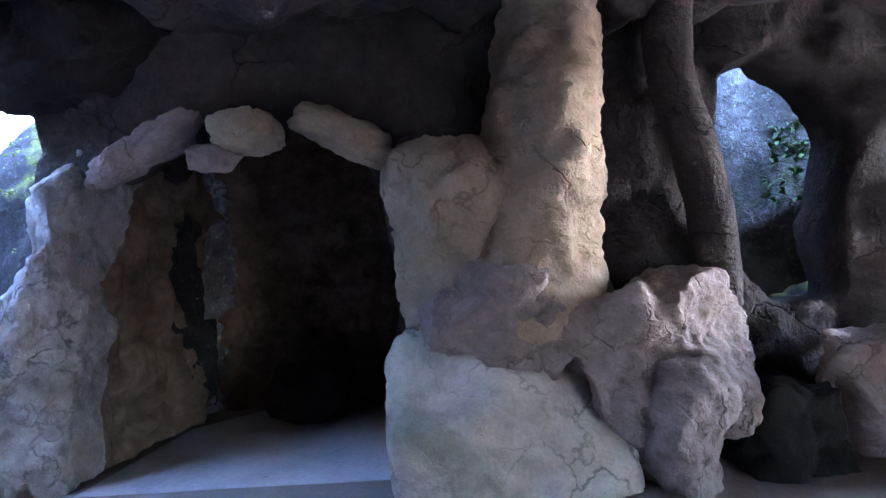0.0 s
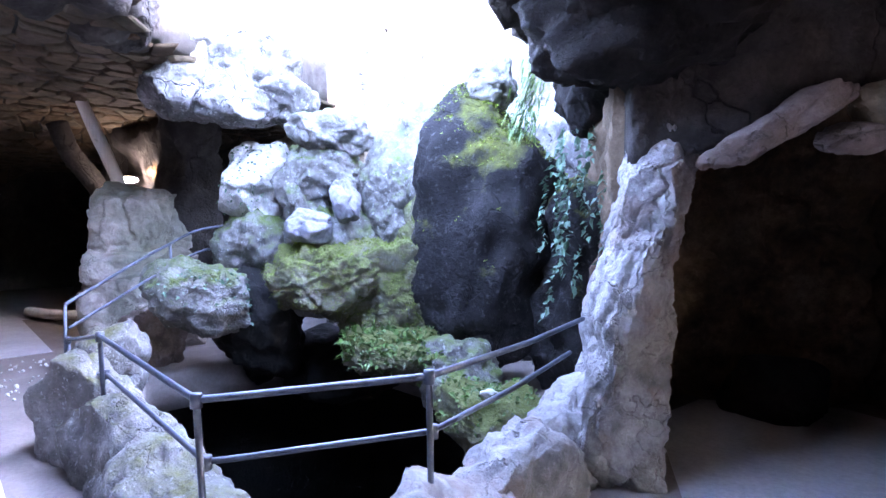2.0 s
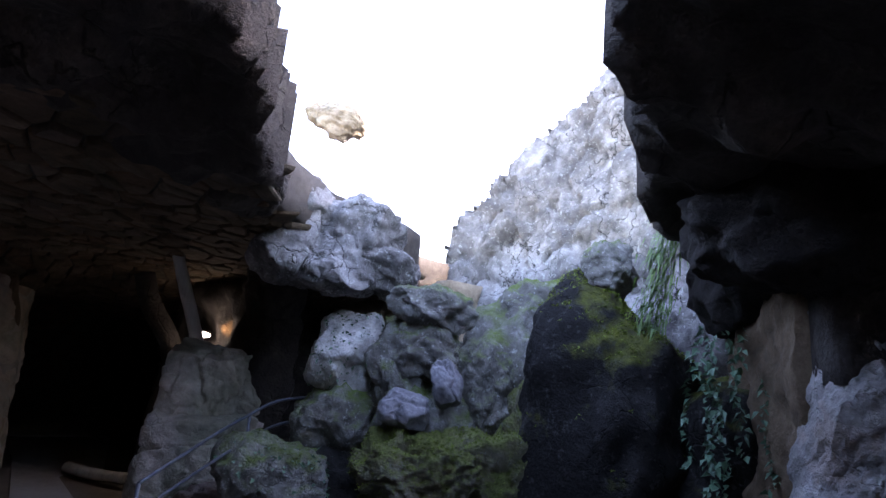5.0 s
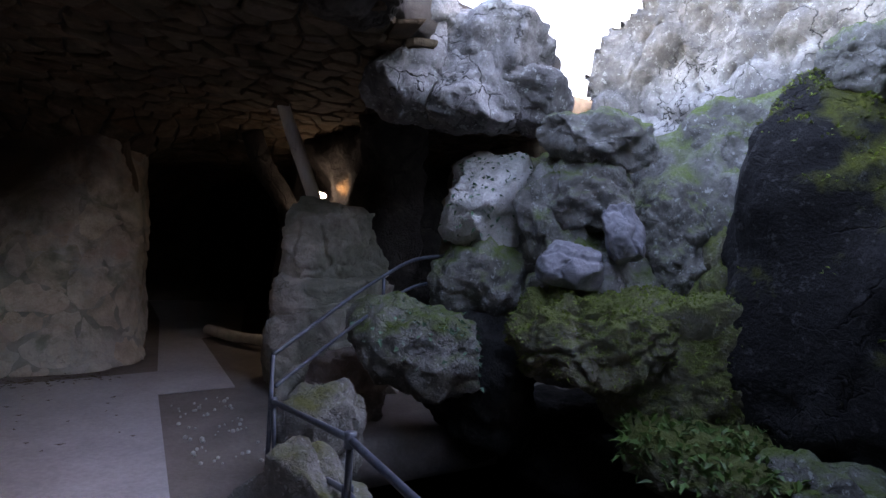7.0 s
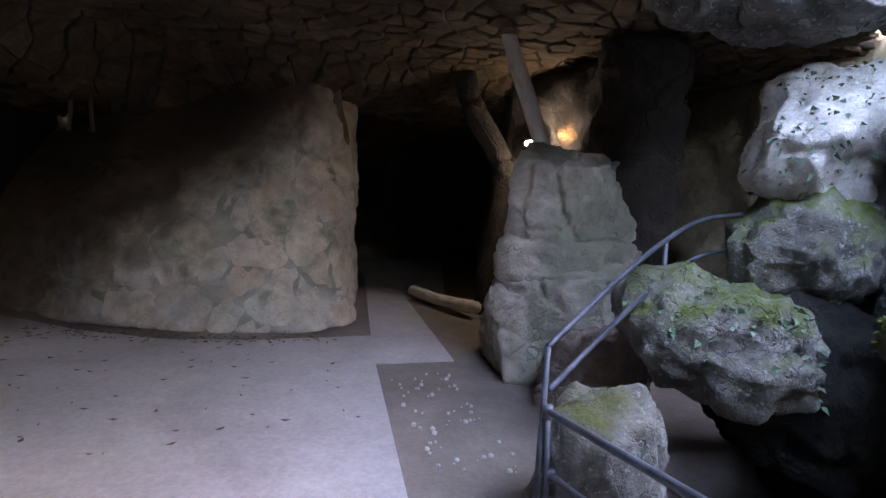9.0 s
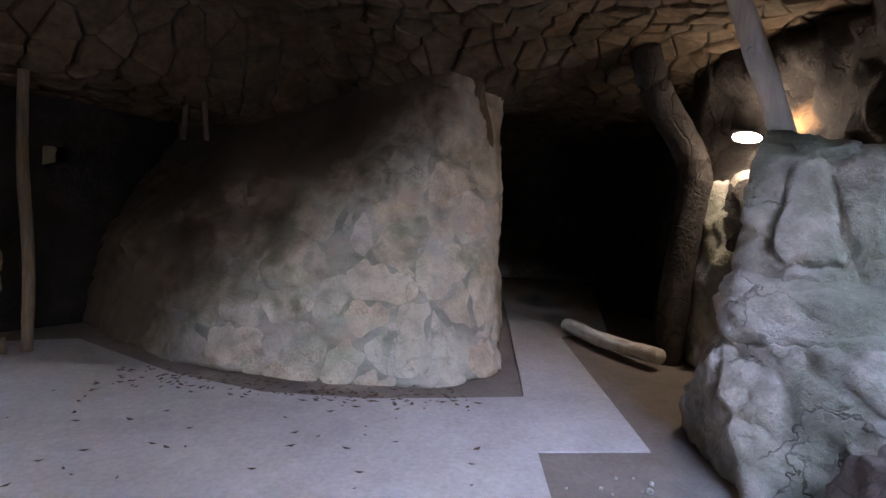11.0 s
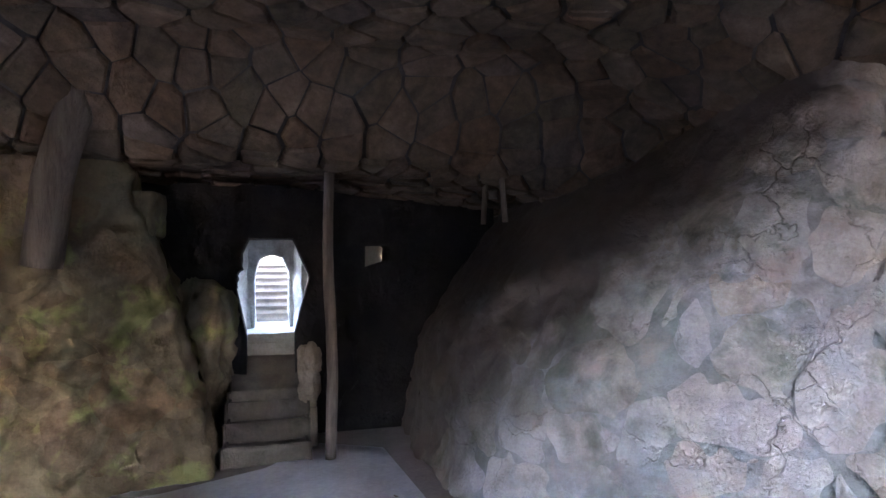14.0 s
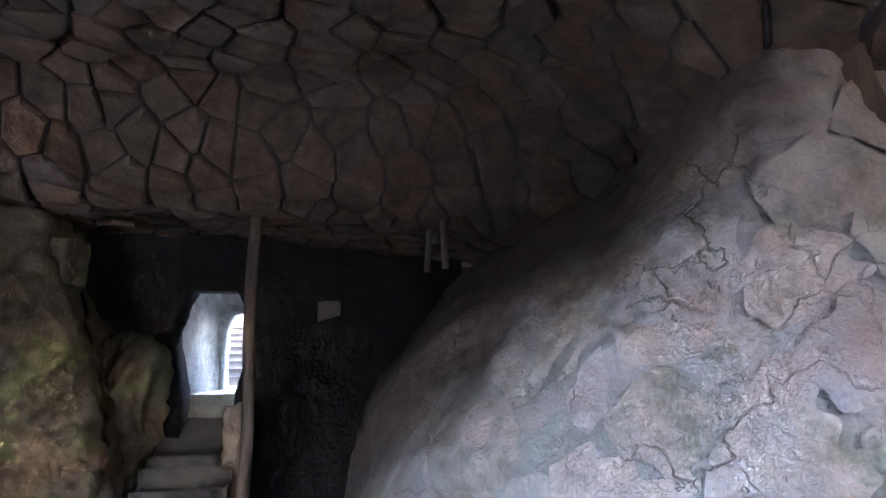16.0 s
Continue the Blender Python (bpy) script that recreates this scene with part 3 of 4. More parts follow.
for poly in cells2d(seeds, 0.55):
    if len(poly) < 3:
        continue
    cx, cy = sum(p[0] for p in poly) / len(poly), sum(p[1] for p in poly) / len(poly)
    if inside(cx, cy, HOLE) or inside(cx, cy, COURT) or inside(cx - 0.12, cy + 0.1, HOLE):
        continue
    reach = min(abs((bx - ax) * (ay - cy) - (ax - cx) * (by - ay)) / max(math.hypot(bx - ax, by - ay), 1e-6) for (ax, ay), (bx, by) in zip(poly, poly[1:] + poly[:1]))
    edge = min(0.2, 0.0065 / max(reach, 0.03))
    drop = rng.uniform(0.02, 0.05)
    tilt = (rng.uniform(-0.07, 0.07), rng.uniform(-0.07, 0.07))
    rings = []
    for grow, low in ((1 - edge, -0.02), (1 - 1.5 * edge, 0.6), (1 - 3 * edge, 1.0)):
        ring = []
        for n, (x, y) in enumerate(poly):
            px, py = cx + (x - cx) * grow, cy + (y - cy) * grow
            g = noise.noise(Vector((px * 6, py * 6, 1.7))) * 0.012
            ring.append(bm.verts.new((px + g, py - g, vault(px, py) - drop * low - (px - cx) * tilt[0] - (py - cy) * tilt[1] + g)))
        rings.append(ring)
    for a, b in zip(rings, rings[1:]):
        for k in range(len(a)):
            bm.faces.new((a[k - 1], a[k], b[k], b[k - 1]))
    mid = bm.verts.new((cx, cy, vault(cx, cy) - drop * 1.08))
    for k in range(len(ring)):
        bm.faces.new((ring[k - 1], ring[k], mid))
me = bpy.data.meshes.new("ceiling")
bm.to_mesh(me)
bm.free()
me.materials.append(M_CEIL)
tagged(new("ceiling", me), "low vault of rough brown rubble stones with dark joints", "ceiling", kind="structure")


def ceil_back(u, v):
    x, y = -19 + 10.9 * u, -7.6 + 13.2 * v
    return (x, y, vault(x, y) + 0.012), x, y


tagged(finish("ceiling_bed", sheet(ceil_back, 90, 110, 0.5, (0, 0, 1), holes=[HOLE, COURT], wobble=0.05, amp=0.008, size=0.5), M_MORTAR), "dark mortar bed between the ceiling stones", "ceiling", kind="structure")


def roof_z(x, y):
    k = min(1.0, max(0.0, (x + 6.2) / 2.5))
    return 2.95 - 0.2 * k


NORTH = [(-2.9, 6.85), (-0.2, 7.0), (-0.1, 8.8), (-2.9, 8.8)]


def roof_at(u, v):
    x, y = -8.25 + 12 * u, -8 + 18 * v
    return (x, y, roof_z(x, y)), x, y


tagged(finish("ceiling_rock", sheet(roof_at, 130, 190, 0.55, (0, 0, 1), holes=[HOLE, NORTH], wobble=0.16, amp=0.2, size=0.9, crack=0.05, cell=0.7, seed=2), M_ROCK), "rough dark cave roof open to the sky above the pit", "ceiling", kind="structure")

# ---- stone walls of the grotto ----
def bulge(z, p):
    k = min(1.0, max(0.0, (0.15 - p.y) / 1.7))
    k = k * k * (3 - 2 * k)
    return (1 - k) * (0.7 * z - 0.12 * z * z) + k * (0.34 * z + 0.62 * max(0.0, z - 0.85) ** 1.4)


masonry("wall_west", [(-15.2, -4.5, 0), (-14.2, -3.85, 0), (-13.35, -3.0, 0), (-12.95, -2.5, 0), (-12.56, -1.8, 0), (-12.34, -1.1, 0), (-12.24, -0.45, 0), (-12.34, 0.1, 0), (-12.62, 0.48, 0), (-13.08, 0.66, 0), (-13.8, 0.7, 0), (-15.5, 0.7, 0), (-18.5, 0.75, 0)], 3.0, bulge, M_WALL, M_WALL_J, "bulging pale wall of cemented stones with brown soot and painted shade above, green and pink stains", cell=0.4, seed=1.0, joint=0.03, proud=0.012, amp=0.07)
masonry("wall_south", [(-8.0, -5.3, 0), (-9.2, -5.0, 0), (-10.4, -4.6, 0), (-11.3, -4.15, 0), (-11.85, -3.78, 0), (-12.1, -3.85, 0), (-12.35, -4.3, 0), (-12.75, -4.9, 0)], 3.0, lambda z, p: 0.27 * z + 0.1 * min(1.0, max(0.0, (z - 1.45) / 0.25)), M_OCHRE, M_OCHRE_J, "ochre wall of cemented stones with yellow-green stains", cell=0.46, seed=4.0, lean_way=(0.6, -0.8), joint=0.03, amp=0.11)


def wall(name, pts, z0, z1, mat, label, amp=0.15, holes=(), thick=0.5, seed=1.0, side=1, res=0.12, crack=0.06, cell=0.6, wobble=0.1):
    at, length = spline([(x, y, 0) for x, y in pts]) if len(pts) > 2 else (None, 0)
    if at is None:
        a, b = Vector((*pts[0], 0)), Vector((*pts[1], 0))
        length = (b - a).length
        at = lambda u: a.lerp(b, u)
    way = (at(1.0) - at(0.0)).normalized()
    out = Vector((way.y, -way.x, 0)) * side

    def place(u, v):
        p = at(u)
        z = z0 + (z1 - z0) * v
        return (p.x, p.y, z), length * u, z

    nu, nv = max(4, int(length / res)), max(4, int((z1 - z0) / res))
    bm = sheet(place, nu, nv, thick, -out, holes, wobble, amp, 0.8, crack, cell, seed)
    return tagged(finish(name, bm, mat), label, "wall", kind="structure")


# niche and arch wall: s runs along it from the arch's free jamb
NA, ND = Vector((-4.785, 3.246, 0)), Vector((0.797, 0.604, 0))


def on_wall(s, off=0.0, z=0.0):
    p = NA + ND * s + Vector((0.604, -0.797, 0)) * off
    return (p.x, p.y, z)


ARCH = [(-0.6, -0.5), (-0.6, 1.75), (0.1, 1.9), (0.46, 2.13), (0.95, 2.25), (1.45, 2.15), (1.7, 1.82), (1.82, 1.07), (1.74, 0.5), (1.74, -0.5)]
GAP = [(3.9, 2.39), (4.25, 2.52), (4.55, 2.34), (4.81, 1.98), (4.69, 1.4), (4.69, 0.89), (4.2, 0.88), (3.95, 1.14), (3.83, 1.36), (3.88, 1.96)]
LOWGAP = [(3.72, 0.55), (4.01, 0.56), (4.47, 0.33), (4.3, -0.3), (3.7, -0.3)]
shift = 0.35
wall("wall_north", [on_wall(-shift)[:2], on_wall(8.0)[:2]], -0.3, 3.1, M_ROCK, "dark rock wall pierced by an arched niche and a window", amp=0.1, holes=[[(s + shift, z) for s, z in h] for h in (ARCH, GAP, LOWGAP)], thick=0.45, seed=3.0, res=0.07, wobble=0.04)
for p, q, face in ((on_wall(-0.12, -0.3), on_wall(-0.05, -1.75), 1), (on_wall(-0.3, -1.72), on_wall(2.3, -1.72), 1), (on_wall(1.95, -0.3), on_wall(1.85, -1.8), -1)):
    wall("niche_wall", [p[:2], q[:2]], -0.1, 2.9, M_CEIL, "dim brown rubble wall of the niche", amp=0.1, thick=0.3, seed=5.0 + p[0], side=face, res=0.045, crack=0.07, cell=0.38)
# opening added out of view, to throw frontal light on the pillar
wall("wall_east", [(2.6, 7.5), (3.0, 3), (2.6, -5.5)], -0.2, 3.2, M_ROCK, "dark rough cave wall with an unseen opening added to light the pillar", seed=7.0, holes=[[(5.1, -0.4), (5.1, 1.3), (5.3, 1.7), (5.7, 1.7), (5.9, 1.3), (5.9, -0.4)]])
wall("wall_back", [(3.0, -4.6), (-2, -5.4), (-5.5, -5.6), (-8.2, -5.35)], -0.2, 3.2, M_ROCK, "dark rough cave wall behind the walkway", seed=8.0)
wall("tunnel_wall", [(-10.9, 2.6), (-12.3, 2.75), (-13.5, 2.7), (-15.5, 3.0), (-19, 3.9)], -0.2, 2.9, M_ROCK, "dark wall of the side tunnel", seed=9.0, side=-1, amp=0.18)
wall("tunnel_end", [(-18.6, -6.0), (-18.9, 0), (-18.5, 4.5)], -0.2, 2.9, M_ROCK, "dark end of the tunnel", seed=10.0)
wall("passage_wall", [(-13.8, 5.0), (-11.5, 4.9), (-10.4, 4.75), (-9.7, 4.6)], -0.2, 3.02, M_TAN, "dim tan rubble wall of the passage behind the column", seed=11.0, crack=0.08, cell=0.4)

wall("passage_end", [(-13.4, 2.5), (-13.6, 3.8), (-13.3, 5.3)], -0.2, 3.1, M_ROCK, "dark rock closing the passage behind the column", seed=14.0)

# unseen walls added outside the window, to keep sky light off its jamb
wall("well_wall", [(-3.5, 6.2), (-3.4, 9.6)], -0.2, 3.2, M_ROCK, "unseen side wall added outside the window to block light", seed=15.0)
wall("well_wall", [(1.0, 8.0), (1.0, 9.6)], -0.2, 3.2, M_ROCK, "unseen side wall added outside the window to block light", seed=16.0, side=-1)
wall("well_wall", [(-3.6, 9.4), (1.2, 9.4)], -0.2, 3.2, M_ROCK, "unseen back wall added outside the window to block light", seed=17.0)

# ---- pit and garden ----
CAVE = [(-4.5, 0.3), (-4.5, 5.3), (-10.3, 5.3), (-10.3, 0.3)]
for n, (p, q) in enumerate(zip(CAVE, CAVE[1:] + CAVE[:1])):
    wall("pit_wall", [p, q], -3.2, -0.3, M_PIT_SHADE, "rock side of the undercut pit, coloured black for its shade", amp=0.08, thick=0.3, seed=12.0 + n, side=1, res=0.2)
slab("pit_floor", [(-10.6, 0.0), (-4.2, 0.0), (-4.2, 5.6), (-10.6, 5.6)], -3.4, -3.2, M_PIT_SHADE, "floor of the pit, coloured black for its shade")["kind"] = "structure"


def back_at(u, v):
    at = BACK((u))
    z = 7.2 * v - 0.4
    return (at.x + 0.05 * z, at.y + 0.12 * z, z), u * 7.0, z


BACK, _ = spline([(-11.2, 3.6, 0), (-10.3, 4.6, 0), (-9.3, 4.9, 0), (-8.2, 4.9, 0), (-7.2, 4.9, 0), (-6.4, 4.6, 0), (-5.7, 4.3, 0), (-5.2, 4.0, 0)])
LOWSIDE = [(-0.2, 9), (-0.2, 3.6), (1.0, 3.9), (1.7, 4.5), (2.1, 5.1), (2.7, 5.4), (3.6, 6.0), (4.6, 6.5), (5.4, 9)]
tagged(finish("wall_cliff", sheet(back_at, 130, 110, 0.8, (0.1, 1, 0), holes=[LOWSIDE, [(-0.2, -1), (1.3, -1), (1.3, 9), (-0.2, 9)], [(6.3, -1), (7.2, -1), (7.2, 2.7), (6.3, 2.7)]], wobble=0.15, amp=0.13, size=0.8, crack=0.16, cell=0.65, seed=6), M_LIME), "weathered grey limestone face rising to the open sky", "wall", kind="structure")

boulder("boulder", (-9.2, 2.3, 0.76), (0.57, 0.48, 0.34), (0, 0, 58), M_MOSSY, "low moss-covered boulder beside the rail", seed=1, sub=5)
boulder("boulder", (-8.12, 2.97, 0.94), (0.6, 0.42, 0.36), (0, -6, 42), M_MOSS, "rounded bank of rock thick with green moss", seed=2, sub=6, amp=0.18, size=0.6, box=2.6, cutn=14, crack=0.05, cell=0.3)
boulder("boulder", (-7.75, 3.5, 0.8), (0.6, 0.45, 0.58), (0, 10, 30), M_MOSS, "mossy rock sloping down to the ferns", seed=24, sub=6, amp=0.15, size=0.7, cutn=8)
boulder("boulder", (-8.0, 3.7, 1.6), (0.26, 0.3, 0.5), (0, -8, 30), M_MOSSY, "moss-streaked rock above the bank", seed=25, sub=6, amp=0.15, size=0.7, cutn=8)
boulder("boulder", (-9.2, 2.86, 1.9), (0.42, 0.42, 0.42), (0, 10, 50), M_PALEB, "pale lichen-spotted round boulder", seed=3, sub=5, amp=0.12)
boulder("boulder", (-9.15, 2.75, 1.2), (0.34, 0.35, 0.42), (0, 0, 50), M_MOSSY, "pale stone under the round boulder", seed=4)
# blackened so that the pit's darkness reaches under the pile
boulder("boulder", (-9.15, 2.85, 0.45), (0.5, 0.45, 0.6), (0, 0, 50), M_PIT_SHADE, "stone at the foot of the pile, coloured black as pit shade", seed=14)
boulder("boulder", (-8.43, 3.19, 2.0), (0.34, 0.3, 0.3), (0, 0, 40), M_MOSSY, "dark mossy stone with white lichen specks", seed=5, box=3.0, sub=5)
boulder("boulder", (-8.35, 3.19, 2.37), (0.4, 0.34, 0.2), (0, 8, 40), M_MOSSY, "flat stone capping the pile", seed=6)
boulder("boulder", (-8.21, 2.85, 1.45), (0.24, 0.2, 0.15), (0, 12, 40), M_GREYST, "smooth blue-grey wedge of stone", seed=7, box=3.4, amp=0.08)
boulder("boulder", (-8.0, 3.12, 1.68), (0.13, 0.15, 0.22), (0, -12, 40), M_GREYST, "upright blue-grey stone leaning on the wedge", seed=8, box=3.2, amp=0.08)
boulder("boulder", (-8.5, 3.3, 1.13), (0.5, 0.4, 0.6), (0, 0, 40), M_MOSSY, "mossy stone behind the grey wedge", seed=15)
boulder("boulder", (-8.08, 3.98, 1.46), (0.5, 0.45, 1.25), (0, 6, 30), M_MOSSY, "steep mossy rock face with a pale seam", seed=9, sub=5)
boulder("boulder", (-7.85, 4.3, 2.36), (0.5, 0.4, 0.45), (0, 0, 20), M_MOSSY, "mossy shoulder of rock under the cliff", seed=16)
boulder("boulder", (-6.95, 3.97, 1.38), (0.72, 0.55, 1.36), (0, 0, 28), M_WET_SHADED, "tall dark wet boulder capped with bright moss", seed=10, sub=5, amp=0.1, crack=0.03, cell=0.8)
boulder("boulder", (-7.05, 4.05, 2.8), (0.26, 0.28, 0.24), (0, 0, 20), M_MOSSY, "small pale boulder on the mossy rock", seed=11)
boulder("boulder", (-6.2, 4.4, 0.95), (0.5, 0.45, 1.1), (0, 0, 20), M_WET_SHADED, "dark rock in the recess behind the vines", seed=12)
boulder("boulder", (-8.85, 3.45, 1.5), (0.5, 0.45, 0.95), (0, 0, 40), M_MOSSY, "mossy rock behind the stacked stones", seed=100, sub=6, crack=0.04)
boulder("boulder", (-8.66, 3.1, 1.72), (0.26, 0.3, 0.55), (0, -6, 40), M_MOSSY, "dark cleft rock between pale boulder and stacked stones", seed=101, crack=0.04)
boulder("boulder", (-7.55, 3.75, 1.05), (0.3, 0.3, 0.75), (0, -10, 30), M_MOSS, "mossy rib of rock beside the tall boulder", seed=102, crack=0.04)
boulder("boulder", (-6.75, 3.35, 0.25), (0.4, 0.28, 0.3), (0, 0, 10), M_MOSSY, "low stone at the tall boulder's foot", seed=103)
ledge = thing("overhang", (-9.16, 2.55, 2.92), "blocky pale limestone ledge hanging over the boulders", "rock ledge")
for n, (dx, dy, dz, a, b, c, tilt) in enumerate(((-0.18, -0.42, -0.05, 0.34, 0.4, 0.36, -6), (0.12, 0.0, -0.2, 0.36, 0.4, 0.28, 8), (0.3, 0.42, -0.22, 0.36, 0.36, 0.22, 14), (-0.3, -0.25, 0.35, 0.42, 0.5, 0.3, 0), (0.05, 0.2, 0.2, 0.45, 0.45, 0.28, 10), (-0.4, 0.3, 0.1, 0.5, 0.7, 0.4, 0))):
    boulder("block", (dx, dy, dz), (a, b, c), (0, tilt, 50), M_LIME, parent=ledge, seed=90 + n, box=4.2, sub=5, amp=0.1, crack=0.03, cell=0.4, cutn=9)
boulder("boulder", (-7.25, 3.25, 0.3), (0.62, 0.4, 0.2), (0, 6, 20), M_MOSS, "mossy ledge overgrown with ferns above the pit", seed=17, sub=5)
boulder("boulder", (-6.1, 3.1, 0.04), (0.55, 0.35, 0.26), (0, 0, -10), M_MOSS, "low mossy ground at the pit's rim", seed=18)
# added black rock, hides the floor's bright edge behind the pit
boulder("boulder", (-9.0, 3.7, -0.12), (0.7, 0.5, 0.4), (0, 0, 45), M_PIT_SHADE, "black rock added at the back of the pit as shade", seed=27)
boulder("white_stone", (-5.97, 2.86, 0.34), (0.07, 0.05, 0.045), (0, 0, 30), M_CHIP, "small rounded white stone on the moss", "stone", seed=19, sub=3)
# these two are coloured near-black for the shade under the roof's edge
boulder("roof_rock", (-5.08, 3.35, 2.78), (0.78, 0.6, 0.5), (0, -6, 20), M_SHADED_ROCK, "dark rock bulging from the roof above the arch", "rock", seed=20, sub=5, crack=0.04)
boulder("roof_rock", (-5.7, 4.2, 2.95), (0.6, 0.6, 0.8), (0, 0, 20), M_SHADED_ROCK, "dark rock at the edge of the roof opening", "rock", seed=21)
boulder("roof_rock", (-8.6, 1.35, 3.15), (0.34, 0.34, 0.26), (0, 0, 35), M_ROCK, "dark rock lipping the edge of the roof opening", "rock", seed=26, sub=5)
boulder("hanging_slab", (-10.0, 2.83, 4.66), (0.4, 0.26, 0.2), (10, 30, 40), M_TAN, "sunlit slab of stone on the rim of the opening", "rock", seed=22, box=3.2)

# jamb of the arch: stacked blocks
for n, (x, y, z, a, b, c, tilt, label) in enumerate((
    (-5.2, 3.12, 0.42, 0.27, 0.42, 0.6, 5, "broad pale blue-grey foot stone of the arch jamb"),
    (-5.14, 3.16, 1.0, 0.23, 0.38, 0.78, 8, "tall pale blue-grey cracked slab in the arch jamb"),
    (-5.03, 3.24, 1.6, 0.2, 0.34, 0.52, 12, "leaning grey slab on top of the arch jamb"),
)):
    boulder("jamb_slab", (x, y, z), (a, b, c), (0, tilt, 35), M_JAMB, label, "rock", seed=130 + n, box=5.5, sub=6, amp=0.09, cutn=16, crack=0.03, cell=0.4, group="stones of the arch")
boulder("jamb_block", (-5.24, 3.5, 2.05), (0.18, 0.25, 0.3), (0, 0, 35), M_JAMB, "grey stone wedged under the roof", "rock", seed=33, group="stones of the arch")
boulder("arch_stone", on_wall(0.36, 0.12, 2.0), (0.44, 0.2, 0.085), (0, -30, 37), M_PINK, "long slanting stone at the arch's spring", "rock", seed=34, sub=5, amp=0.06, group="stones of the arch")
boulder("arch_stone", on_wall(0.95, 0.12, 2.08), (0.24, 0.2, 0.13), (0, 8, 37), M_TAN, "rounded tan stone in the crown of the arch", "rock", seed=35, amp=0.06, group="stones of the arch")
boulder("arch_stone", on_wall(0.74, 0.1, 1.93), (0.19, 0.16, 0.08), (0, 0, 37), M_PINK, "small rounded stone hanging in the crown", "rock", seed=36, amp=0.05, group="stones of the arch")
boulder("arch_stone", on_wall(1.5, 0.12, 2.06), (0.37, 0.16, 0.11), (0, 22, 37), M_TAN, "thick log-shaped stone over the arch", "rock", seed=37, amp=0.06, group="stones of the arch")
boulder("arch_stone", on_wall(1.65, 0.1, 1.93), (0.28, 0.14, 0.08), (0, 24, 37), M_TAN, "second log-shaped stone beneath it", "rock", seed=38, amp=0.06, group="stones of the arch")

# pillar
pillar = thing("pillar", on_wall(2.4, 0.25, 0), "tapering tan rock pillar on a wide grey foot", "pillar")
boulder("foot", (0.0, 0.0, 0.2), (0.66, 0.44, 0.66), (0, 0, 37), M_COL, amp=0.05, box=6, crack=0.03, cell=0.8, sub=6, seed=40, cutn=6, parent=pillar)
boulder("middle", (0.06, 0.06, 0.9), (0.62, 0.4, 0.34), (0, 5, 37), M_PINK, amp=0.1, box=4.5, crack=0.04, cell=0.5, sub=6, seed=41, parent=pillar)
boulder("upper_jamb", (-0.22, -0.1, 1.4), (0.4, 0.3, 0.6), (0, -4, 37), M_TAN, amp=0.07, box=5.0, sub=6, seed=44, parent=pillar, cutn=9, crack=0.035, cell=0.45)
bm = tube([(0.12, 0.17, 0.8), (0.16, 0.2, 1.5), (0.24, 0.25, 2.3), (0.3, 0.3, 3.1)], 0.42, 64, 0.07, 0.62, seed=3, steps=110)
bm.normal_update()
for v, way in [(v, v.normal.copy()) for v in bm.verts]:
    v.co += way * (craggy(v.co, 0.06, 0.45, 2.0))
part("shaft", bm, M_TAN, pillar)
boulder("boulder", on_wall(3.25, 0.3, 0.66), (0.62, 0.4, 0.46), (0, 0, 37), M_PINK, "pinkish rounded boulder beside the pillar", seed=43, sub=6, amp=0.12, box=3.4, cutn=16, crack=0.03, cell=0.5)
boulder("boulder", on_wall(3.3, 0.5, 0.3), (0.3, 0.26, 0.4), (0, 0, 37), M_PINK, "pinkish boulder leaning on the pillar's foot", seed=44, sub=5)
boulder("boulder", on_wall(4.85, 0.35, 0.35), (0.75, 0.4, 0.4), (0, 12, 37), M_PINK, "flat-topped pinkish boulder below the window", seed=45, sub=5)
# no stone here: a black shape stands in for the dark void
boulder("boulder", on_wall(4.0, 0.3, 0.1), (0.36, 0.3, 0.42), (0, 0, 37), M_PIT_SHADE, "black boulder added as the dark void below the window", seed=46)
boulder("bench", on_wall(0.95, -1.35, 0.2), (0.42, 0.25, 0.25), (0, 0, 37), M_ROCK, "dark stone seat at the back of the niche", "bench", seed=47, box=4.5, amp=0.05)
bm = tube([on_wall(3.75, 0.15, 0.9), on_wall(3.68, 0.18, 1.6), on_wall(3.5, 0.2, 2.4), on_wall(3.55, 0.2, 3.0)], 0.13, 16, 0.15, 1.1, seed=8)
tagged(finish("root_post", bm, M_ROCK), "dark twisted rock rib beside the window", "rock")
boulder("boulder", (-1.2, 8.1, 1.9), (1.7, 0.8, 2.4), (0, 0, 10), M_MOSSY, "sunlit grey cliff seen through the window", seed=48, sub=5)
boulder("boulder", (-1.3, 7.0, 0.35), (0.8, 0.5, 0.5), (0, 0, 10), M_WET_SHADED, "dark rock outside the window", seed=49)
# added black backing, stops daylight showing through the low gap
boulder("boulder", on_wall(4.1, -0.85, 0.0), (0.8, 0.35, 0.75), (0, 0, 37), M_PIT_SHADE, "black rock added behind the low gap to keep it dark", seed=53)

# ---- column with log and lamp ----
column = thing("column", (-10.98, 2.25, 0), "stout stacked-stone column with green-stained pale render", "column")
boulder("foot", (-0.05, -0.02, 0.32), (0.78, 0.7, 0.66), (0, 0, 55), M_COL, amp=0.06, box=5.5, crack=0.045, cell=0.42, sub=6, cutn=9, seed=50, parent=column)
boulder("neck", (-0.17, 0.06, 0.98), (0.64, 0.6, 0.22), (4, 0, 55), M_COL, amp=0.08, box=4.5, crack=0.03, cell=0.3, sub=5, cutn=8, seed=54, parent=column)
